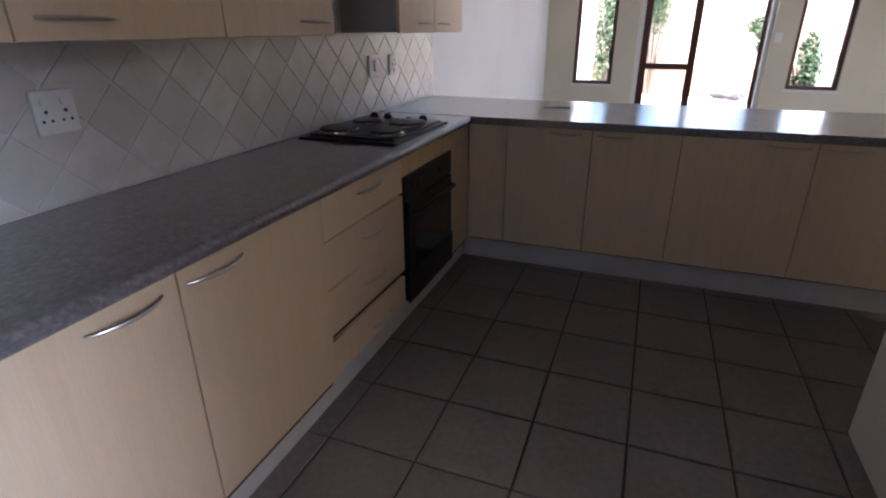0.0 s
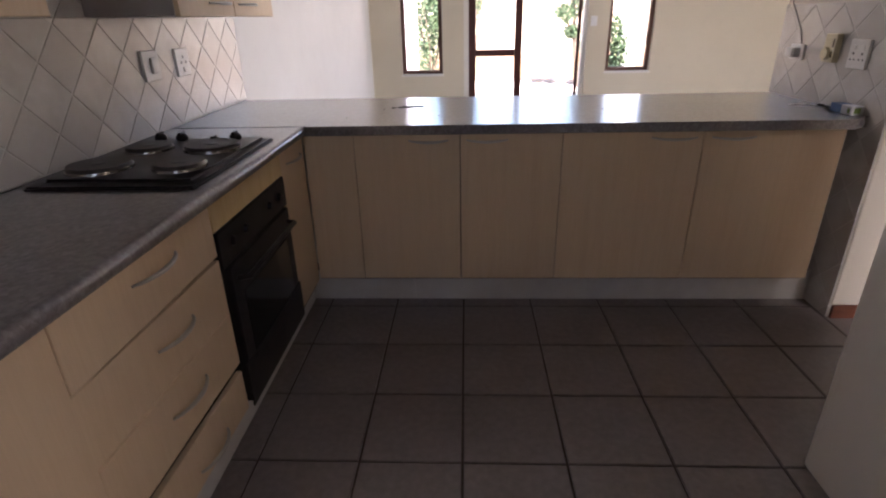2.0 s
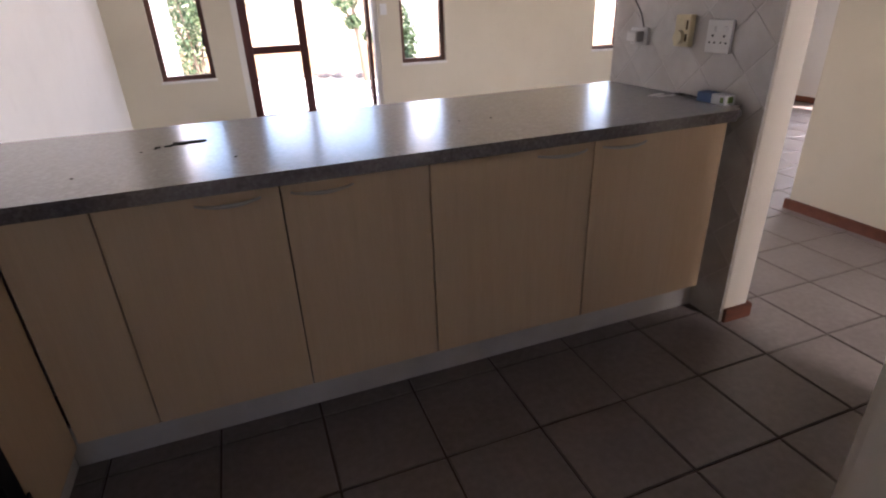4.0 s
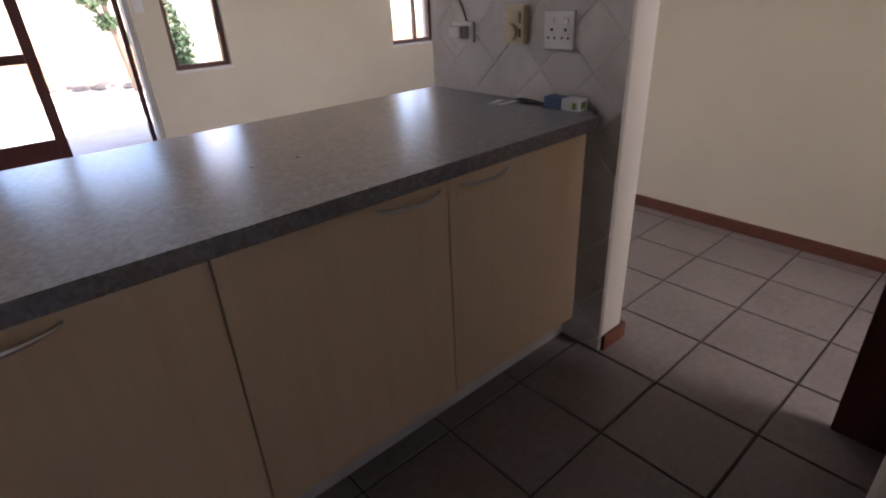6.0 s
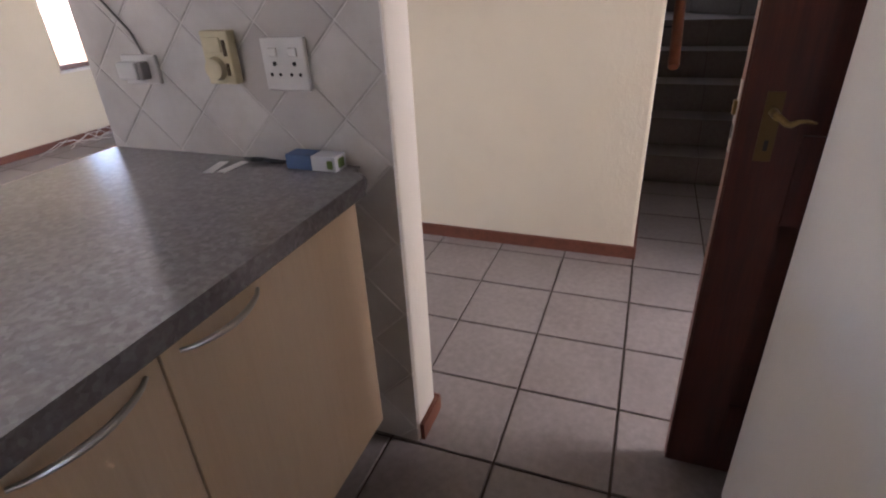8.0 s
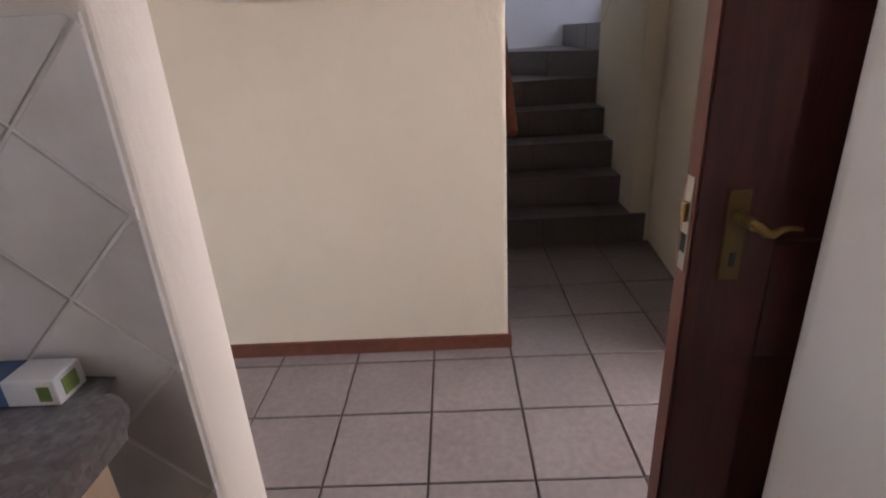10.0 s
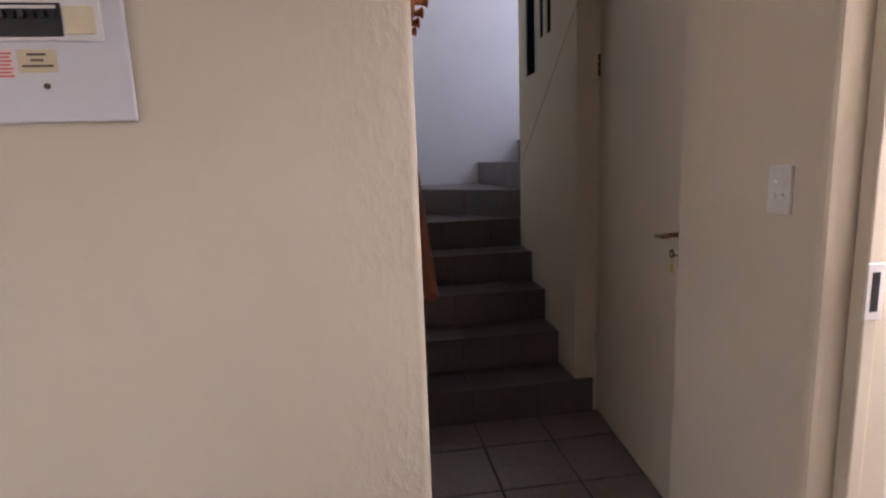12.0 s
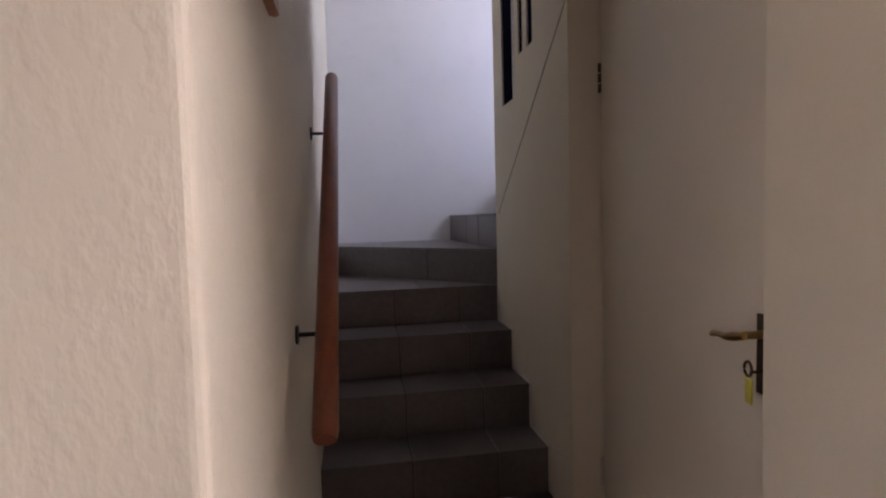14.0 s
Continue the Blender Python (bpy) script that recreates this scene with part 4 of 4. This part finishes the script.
nosed("worktop", "long dark speckled granite-look laminate worktop", [(0.010, -0.46), (0.594, -0.46), (0.594, 3.3925), (0.010, 3.3925)], [lambda p: p.x > 0.59])
corner = [(2.868 + 0.05 * math.sin(a), 3.444 - 0.05 * math.cos(a)) for a in np.linspace(0, math.pi / 2, 6)]
nosed("worktop", "wide dark speckled laminate peninsula worktop", [(0.010, 3.394), *corner, (2.926, 3.458), (XP - 0.002, 3.466), (XP - 0.002, 4.258), (0.010, 4.258)],
      [lambda p: p.y < 3.40 and p.x > 0.59, lambda p: p.y > 4.25, lambda p: p.x > 2.86 and p.y < 3.47])
whole("joint_strip", cube(0.012, 0.594, 3.391, 3.3955, 0.895, 0.9015), M_SLOT, "dark joint strip between two worktops", "trim")

# hob
hb = thing("hob", (0.30, 2.82, 0.90), "black enamelled four-plate electric hob, burnt and greasy", "hob")
bm = bmesh.new()
prism(bm, [(0.062, 2.505), (0.54, 2.505), (0.545, 3.13), (0.067, 3.13)], 0.9005, 0.910)
bmesh.ops.bevel(bm, geom=[e for e in bm.edges if e.verts[0].co.z > 0.905 and e.verts[1].co.z > 0.905], offset=0.005, segments=3, affect="EDGES")
part("hob_tray", bm, M_ENAMEL, hb, smooth=True)
bm = bmesh.new()
prism(bm, [(0.088, 2.545), (0.518, 2.545), (0.522, 3.11), (0.092, 3.11)], 0.909, 0.919)
bmesh.ops.bevel(bm, geom=[e for e in bm.edges if e.verts[0].co.z > 0.915 and e.verts[1].co.z > 0.915], offset=0.008, segments=3, affect="EDGES")
part("hob_top", bm, M_ENAMEL, hb, smooth=True)
for x, y, r in ((0.18, 2.665, 0.09), (0.42, 2.675, 0.075), (0.195, 2.91, 0.075), (0.41, 2.92, 0.09)):
    bm = bmesh.new()
    cyl(bm, (x, y, 0.917), (x, y, 0.927), r + 0.004, r + 0.002, 36)
    part("plate_ring", bm, M_DARKSTEEL, hb, "bright metal ring", True)
    bm = bmesh.new()
    cyl(bm, (x, y, 0.927), (x, y, 0.937), r, r - 0.004, 36)
    pl = part("hot_plate", bm, M_PLATE, hb, "black iron hot plate", True)
    bm = bmesh.new()
    cyl(bm, (x, y, 0.9365), (x, y, 0.9378), 0.022, None, 20)
    part("plate_center", bm, M_ENAMEL, pl)
for x, top in ((0.15, 0.945), (0.23, 0.945), (0.35, 0.930), (0.43, 0.945)):
    bm = bmesh.new()
    tube(bm, [(x, 3.068, 0.918), (x, 3.068, 0.922), (x, 3.068, top - 0.012), (x, 3.068, top - 0.003), (x, 3.068, top)], [0.019, 0.022, 0.021, 0.015, 0.006], 18)
    box(bm, x - 0.004, x + 0.004, 3.05, 3.086, top - 0.008, top + 0.003)
    part("knob", bm, M_ENAMEL, hb, "black control knob", True)

# burn scar and crumbs on the peninsula
bm = bmesh.new()
rng = random.Random(4)
for cx, cy, lx, ly in ((1.02, 3.90, 0.05, 0.017), (0.98, 3.885, 0.03, 0.013), (0.945, 3.868, 0.016, 0.006), (0.915, 3.862, 0.012, 0.005), (0.965, 3.905, 0.010, 0.005)):
    pts = [(cx + lx * math.cos(a) * rng.uniform(0.6, 1.1), cy + ly * math.sin(a) * rng.uniform(0.6, 1.1)) for a in np.linspace(0, 2 * math.pi, 11)[:-1]]
    prism(bm, pts, 0.8995, 0.9035)
whole("burn_scar", bm, M_CHAR, "small charred burn mark on the worktop", "burn mark")
for x, y in ((0.73, 3.59), (1.15, 3.617), (0.91, 3.845), (0.87, 3.825), (1.92, 3.74), (2.04, 3.73)):
    bm = bmesh.new()
    bmesh.ops.create_icosphere(bm, subdivisions=1, radius=0.004, matrix=Matrix.Translation((x, y, 0.901)) @ Matrix.Diagonal((1.4, 0.9, 0.5, 1)))
    whole("crumb", bm, M_CHAR, "tiny dark crumb on the worktop", "crumb", "crumbs on the worktop")

# ---- upper cabinets ----
ZU = 1.338


def upper(y0, y1, seams, handles, label, body):
    u = thing("wall_cabinet", (0.16, (y0 + y1) / 2, ZU), label, "cabinet", "wall cabinets")
    part("body", cube(0.002, 0.312, y0 + 0.001, y1 - 0.001, ZU, 2.06), body, u)
    es = [y0, *seams, y1]
    for (a, b), hd in zip(zip(es, es[1:]), handles):
        f = part("door", cube(0.313, 0.331, a + 0.002, b - 0.002, ZU - 0.004, 2.06, 0.0015, 1), M_MAPLE, u)
        bow((0.331, hd[0], ZU + 0.042), (0.331, hd[1], ZU + 0.042), (1, 0, 0), 0, "handle", f)
    return u


upper(0.09, 1.264, [0.675], [(0.45, 0.63), (0.72, 0.90)], "pale maple wall cabinet above the tiles", M_GREYM)
upper(1.264, 2.442, [1.85], [(1.31, 1.50), (2.22, 2.42)], "pale maple wall cabinet above the tiles", M_GREYM)
upper(3.037, 3.96, [3.497], [(3.265, 3.455), (3.54, 3.735)], "pale maple wall cabinet with a grey side panel", M_GREYM)

# ---- small things on the peninsula ----
cb = thing("carton", (2.905, 3.545, 0.90), "small blue and white carton lying on the worktop", "box")
part("carton_body", cube(2.882, 2.932, 3.541, 3.612, 0.9005, 0.937, 0.002), M_BLUE, cb, "blue printed half")
we = part("carton_end", cube(2.882, 2.932, 3.474, 3.5405, 0.9005, 0.937, 0.002), M_CARTON, cb, "white half with a green mark")
part("print", cube(2.894, 2.919, 3.4725, 3.4742, 0.908, 0.93), M_GREEN, we)
part("print", cube(2.8805, 2.8822, 3.482, 3.497, 0.908, 0.928), M_GREEN, we)
for i, (x, y, r) in enumerate(((2.85, 3.80, 14), (2.862, 3.757, -3))):
    bm = bmesh.new()
    prism(bm, [(-0.042, -0.012), (0.042, -0.012), (0.042, 0.012), (-0.042, 0.012)], 0, 0.0012)
    o = whole("paper_strip", bm, M_PAPER, "narrow strip of white paper on the worktop", "paper", "paper strips")
    o.matrix_world = pose(x, y, 0.9005 + 0.0002 * i, 0, 0, r)
bm = bmesh.new()
tube(bm, [(2.915, 3.622, 0.906), (2.912, 3.645, 0.906), (2.91, 3.675, 0.907), (2.92, 3.705, 0.906), (2.91, 3.735, 0.907), (2.918, 3.765, 0.905)], [0.003, 0.004, 0.006, 0.005, 0.006, 0.003], 8)
whole("black_cord", bm, M_SLOT, "short crumpled black cord beside the carton", "cord")

# loose wires on the living room floor
rng = random.Random(9)
for i in range(6):
    bm = bmesh.new()
    x, y = 4.92 + 0.11 * i, 7.90 - 0.03 * (i % 3)
    pts = [(x + 0.09 * q + rng.uniform(-0.03, 0.03), y + rng.uniform(-0.05, 0.04), 0.004 + 0.11 * math.sin(math.pi * q / 5) * rng.uniform(0.3, 1)) for q in range(6)]
    tube(bm, pts, 0.003, 6)
    whole("loose_wire", bm, M_WCABLE, "loose pale wire lying on the floor tiles", "wire", "loose wires")


# ---- outside ----
structure("ground", cube(-70, 70, -70, 110, -0.3, -0.125), M_PAVE, "pale dusty ground around the house", "ground")
structure("patio", cube(-6, 12, YN + 0.22, 13.7, -0.125, -0.03), M_PAVE, "pale sunlit patio paving", "pavement")
gw = thing("garden_wall", (3, 14.0, -0.1), "sunlit cream garden wall with a terracotta base band", "wall", kind="structure")
part("wall_face", cube(-8, 14, 13.9, 14.1, -0.12, 2.1), M_GWALL, gw)
part("base_band", cube(-8, 14, 13.875, 13.9, -0.12, 0.52), M_TERRA, gw, "weathered terracotta band")
part("coping", cube(-8, 14, 13.86, 14.14, 2.1, 2.16, 0.01), M_GWALL, gw)
structure("porch_wall", cube(2.2, 6.2, -0.35, -0.2, -0.12, 2.3), M_GWALL, "sunlit cream wall outside the entrance", "wall")
structure("porch_floor", cube(3.06, 4.4, -0.2, 1.68, -0.125, -0.03), M_PAVE, "pale porch paving", "pavement")
for x in (0.25, 3.74):
    c = thing("patio_column", (x + 0.12, 10.3, -0.03), "square white painted patio column", "column", "patio columns")
    part("shaft", cube(x, x + 0.24, 10.2, 10.44, -0.03, 2.5, 0.01), M_WHITE, c)
    part("base", cube(x - 0.03, x + 0.27, 10.17, 10.47, -0.03, 0.12, 0.01), M_WHITE, c)


def leaf_mass(bm, center, radii, count, size, rng):
    for _ in range(count):
        while True:
            v = Vector((rng.uniform(-1, 1), rng.uniform(-1, 1), rng.uniform(-1, 1)))
            if 0.35 < v.length < 1:
                break
        lump = 0.75 + 0.35 * noise.noise(v * 2.3 + Vector(center))
        p = Vector(center) + Vector((v.x * radii[0], v.y * radii[1], v.z * radii[2])) * lump
        a = Vector((rng.uniform(-1, 1), rng.uniform(-1, 1), rng.uniform(-0.4, 1))).normalized()
        b = a.cross(Vector((rng.uniform(-1, 1), rng.uniform(-1, 1), rng.uniform(-1, 1)))).normalized()
        s = size * rng.uniform(0.6, 1.3)
        vs = [bm.verts.new(p + q) for q in (-a * s, b * s * 0.4, a * s, -b * s * 0.4)]
        bm.faces.new(vs)


def shrub(at, height, spread, label, seed, count=1500, leaf=0.04, low=0.3):
    rng = random.Random(seed)
    sh = thing("shrub", at, label, "shrub", "garden shrubs")
    x, y, z = at
    bm = bmesh.new()
    for i in range(6):
        a = i * 1.05 + rng.random()
        q = (x + spread * 0.6 * math.cos(a), y + spread * 0.6 * math.sin(a), z + height * rng.uniform(0.55, 0.85))
        m = (x + spread * 0.2 * math.cos(a), y + spread * 0.2 * math.sin(a), z + height * 0.35)
        tube(bm, [(x, y, z - 0.02), m, q], [0.03, 0.018, 0.006], 6)
    part("stems", bm, M_BARK, sh)
    bm = bmesh.new()
    for i in range(7):
        a = rng.uniform(0, 6.28)
        r = spread * rng.uniform(0, 0.55)
        leaf_mass(bm, (x + r * math.cos(a), y + r * math.sin(a), z + height * rng.uniform(low, 0.85)), (spread * 0.5, spread * 0.5, height * 0.26), count // 7, leaf, rng)
    part("foliage", bm, M_LEAF, sh)


shrub((0.62, 12.0, -0.03), 2.5, 0.66, "dense green garden shrub against the wall", 3, 5200, 0.04, 0.12)
shrub((1.42, 13.55, -0.03), 2.5, 0.5, "green climbing shrub spreading over the garden wall", 5, 1900, 0.04, 0.62)
shrub((3.5, 9.75, -0.03), 1.5, 0.34, "grey-green bush beside the patio column", 7, 3600, 0.035, 0.15)
shrub((6.5, 12.0, -0.03), 1.6, 0.6, "green bush seen through the far window", 8, 2400)

tr = thing("tree", (3.5, 12.30, -0.03), "small garden tree with a leaning trunk and loose crown", "tree")
bm = bmesh.new()
tube(bm, [(3.5, 12.30, -0.08), (3.46, 12.31, 0.35), (3.40, 12.33, 0.8), (3.36, 12.35, 1.3), (3.30, 12.35, 1.9)], [0.07, 0.05, 0.042, 0.035, 0.015], 10)
tube(bm, [(3.40, 12.33, 0.8), (3.20, 12.29, 1.25), (3.02, 12.27, 1.6)], [0.03, 0.02, 0.008], 8)
tube(bm, [(3.37, 12.35, 1.2), (3.58, 12.41, 1.55), (3.72, 12.45, 1.9)], [0.028, 0.018, 0.008], 8)
part("trunk", bm, M_BARK, tr, smooth=True)
bm = bmesh.new()
rng = random.Random(21)
for c, r in (((3.34, 12.35, 1.0), 0.2), ((3.2, 12.30, 1.35), 0.28), ((3.5, 12.37, 1.6), 0.35), ((3.3, 12.35, 2.0), 0.45), ((3.62, 12.35, 0.75), 0.16)):
    leaf_mass(bm, c, (r, r, r * 0.9), 700, 0.036, rng)
part("crown", bm, M_LEAF, tr)
rng = random.Random(12)
for i in range(24):
    x, y, r = rng.uniform(1.6, 3.9), rng.uniform(13.2, 13.75), rng.uniform(0.05, 0.11)
    if i < 5:
        x, y, r = rng.uniform(3.1, 3.8), rng.uniform(12.5, 13.1), rng.uniform(0.07, 0.13)
    bm = bmesh.new()
    bmesh.ops.create_icosphere(bm, subdivisions=2, radius=r, matrix=Matrix.Translation((x, y, -0.03 + r * 0.35)) @ Matrix.Diagonal((1.25, 0.95, 0.62, 1)))
    for v in bm.verts:
        v.co += (v.co - Vector((x, y, 0))).normalized() * r * 0.22 * noise.noise(v.co * 9)
    whole("rock", bm, M_STONE, "rough brown garden rock on the paving", "rock", "garden rocks", smooth=True)


# ---- diagonal wall tiles ----
def clip(poly, axis, val, keep_less):
    res = []
    for i, p in enumerate(poly):
        q = poly[(i + 1) % len(poly)]
        a, b = (p[axis] <= val) == keep_less, (q[axis] <= val) == keep_less
        if a:
            res.append(p)
        if a != b:
            s = (val - p[axis]) / (q[axis] - p[axis])
            res.append((p[0] + s * (q[0] - p[0]), p[1] + s * (q[1] - p[1])))
    return res


HD = 0.1062       # half a tile's diagonal


def diamond_tiles(parent, u_ref, v_ref, u0, u1, v0, v1, to3d, thick):
    """Diagonal tiles over u0..u1 by v0..v1 (along the wall, up); to3d(u, v, out)."""
    full = None
    r = HD - 0.0024
    for j in range(int((v0 - v_ref) / HD) - 2, int((v1 - v_ref) / HD) + 3):
        for i in range(int((u0 - u_ref) / HD) - 2, int((u1 - u_ref) / HD) + 3):
            if (i + j) % 2 == 0:
                continue
            cu, cv = u_ref + i * HD, v_ref + j * HD
            poly = [(cu - r, cv), (cu, cv - r), (cu + r, cv), (cu, cv + r)]
            for ax, val, less in ((0, u0, False), (0, u1, True), (1, v0, False), (1, v1, True)):
                poly = clip(poly, ax, val, less) if poly else poly
            if len(poly) < 3:
                continue
            area = abs(sum(p[0] * q[1] - q[0] * p[1] for p, q in zip(poly, poly[1:] + poly[:1]))) / 2
            if area < 2e-4:
                continue
            c = Vector(to3d(cu, cv, 0))
            whole_tile = area > 2 * r * r * 0.995
            if whole_tile and full:
                me = full
            else:
                bm = bmesh.new()
                mu, mv = sum(p[0] for p in poly) / len(poly), sum(p[1] for p in poly) / len(poly)
                back = [bm.verts.new(Vector(to3d(u, v, 0)) - c) for u, v in poly]
                rim = [bm.verts.new(Vector(to3d(u, v, thick * 0.66)) - c) for u, v in poly]
                face = [bm.verts.new(Vector(to3d(u + (mu - u) * 0.035, v + (mv - v) * 0.035, thick)) - c) for u, v in poly]
                n = len(poly)
                for lo, hi in ((back, rim), (rim, face)):
                    for a in range(n):
                        bm.faces.new((lo[a], lo[(a + 1) % n], hi[(a + 1) % n], hi[a]))
                bm.faces.new(face)
                me = mesh_of("wall_tile", bm, M_WTILE)
                if whole_tile:
                    full = me
            ob = new("wall_tile", me)
            ob.parent = parent
            ob.matrix_parent_inverse = Matrix.Translation(parent.location).inverted()
            g = rng.uniform(-0.25, 0.25)
            ob.matrix_basis = Matrix.Translation(c) @ pose(0, 0, 0, 0, 0, g)


rng = random.Random(31)
ts = thing("tiled_splashback", (0.0, 2.2, 0.9), "glossy off-white diagonal wall tiles behind the counter", "splashback", kind="structure")
bm = bmesh.new()
box(bm, 0.0005, 0.0062, -0.46, 4.26, 0.902, 1.337)
box(bm, 0.0005, 0.0062, 2.444, 3.035, 1.337, 2.0)
part("grout_bed", bm, M_WGROUT, ts, "grey-beige grout")
lw = lambda u, v, w: (0.002 + w, u, v)
diamond_tiles(ts, 2.02, 1.322, 0.0, 4.258, 0.903, 1.336, lw, 0.0066)
diamond_tiles(ts, 2.02, 1.322, 2.446, 3.033, 1.3365, 2.0, lw, 0.0066)
tp = thing("tiled_stub_face", (XP, 3.78, 0), "off-white diagonal wall tiles on the stub wall", "splashback", kind="structure")
part("grout_bed", cube(XP + 0.0005, XP + 0.0058, YP + 0.004, 4.247, 0.0, 1.3375), M_WGROUT, tp, "grey-beige grout")
diamond_tiles(tp, 3.466, 1.226, YP + 0.003, 4.246, 0.002, 1.337, lambda u, v, w: (XP + 0.0045 - w, u, v), 0.0056)

# ---- floor tiles ----
PIT, GX, GY, GR = 0.335, 1.261, 3.445, 0.0045
floor_ob = bpy.data.objects["floor"]


def solid_at(x0, x1, y0, y1):
    """Whether a cell lies wholly inside a wall or past the house."""
    for a, b, c, d in ((2.35, 3.05, -9, 0.28), (2.35, 3.05, 1.22, 2.47), (XC + 0.02, 9, YC + 0.02, 4.16), (4.6, 9, -9, 1.7), (3.05, 4.6, -9, 1.7), (5.6, 9, -9, 4.1), (-1, 0.48, -9, 3.5), (-1, 2.93, 3.54, 3.9)):
        if x0 >= a and x1 <= b and y0 >= c and y1 <= d:
            return True
    return False


def tile_mesh(w, d, bm=None, at=(0, 0)):
    b = bm or bmesh.new()
    x, y = at
    lo = [b.verts.new((x + u * w / 2, y + v * d / 2, -0.007)) for u, v in ((-1, -1), (1, -1), (1, 1), (-1, 1))]
    mi = [b.verts.new((x + u * w / 2, y + v * d / 2, -0.0018)) for u, v in ((-1, -1), (1, -1), (1, 1), (-1, 1))]
    hi = [b.verts.new((x + u * (w / 2 - 0.0025), y + v * (d / 2 - 0.0025), 0)) for u, v in ((-1, -1), (1, -1), (1, 1), (-1, 1))]
    for p, q in ((lo, mi), (mi, hi)):
        for i in range(4):
            b.faces.new((p[i], p[(i + 1) % 4], q[(i + 1) % 4], q[i]))
    b.faces.new(hi)
    return b


shared = mesh_of("floor_tile", tile_mesh(PIT - 2 * GR, PIT - 2 * GR), M_FLOOR)
rest = bmesh.new()
made = 0
rng = random.Random(77)
for i in range(-5, 21):
    for j in range(-16, 15):
        x0, x1 = GX + i * PIT, GX + (i + 1) * PIT
        y0, y1 = GY - j * PIT, GY - (j - 1) * PIT
        x0, x1, y0, y1 = max(x0, 0), min(x1, 7.65), max(y0, -1.42), min(y1, YN)
        if x1 - x0 < 0.03 or y1 - y0 < 0.03 or solid_at(x0, x1, y0, y1):
            continue
        if x1 - x0 < PIT - 0.01 or y1 - y0 < PIT - 0.01:
            tile_mesh(x1 - x0 - 2 * GR, y1 - y0 - 2 * GR, rest, ((x0 + x1) / 2, (y0 + y1) / 2))
        elif 0.4 < x0 < 5.6 and 0.3 < y0 < 5.6 and made < 298:
            ob = new("floor_tile", shared)
            ob.parent = floor_ob
            ob.matrix_basis = Matrix.Translation(((x0 + x1) / 2, (y0 + y1) / 2, rng.uniform(-0.0004, 0.0004)))
            made += 1
        else:
            tile_mesh(x1 - x0 - 2 * GR, y1 - y0 - 2 * GR, rest, ((x0 + x1) / 2, (y0 + y1) / 2))
ob = new("floor_tiles", mesh_of("floor_tiles", rest, M_FLOOR))
ob.parent = floor_ob
tagged(ob, "grey-brown ceramic floor tiles farther off", kind="stuff")
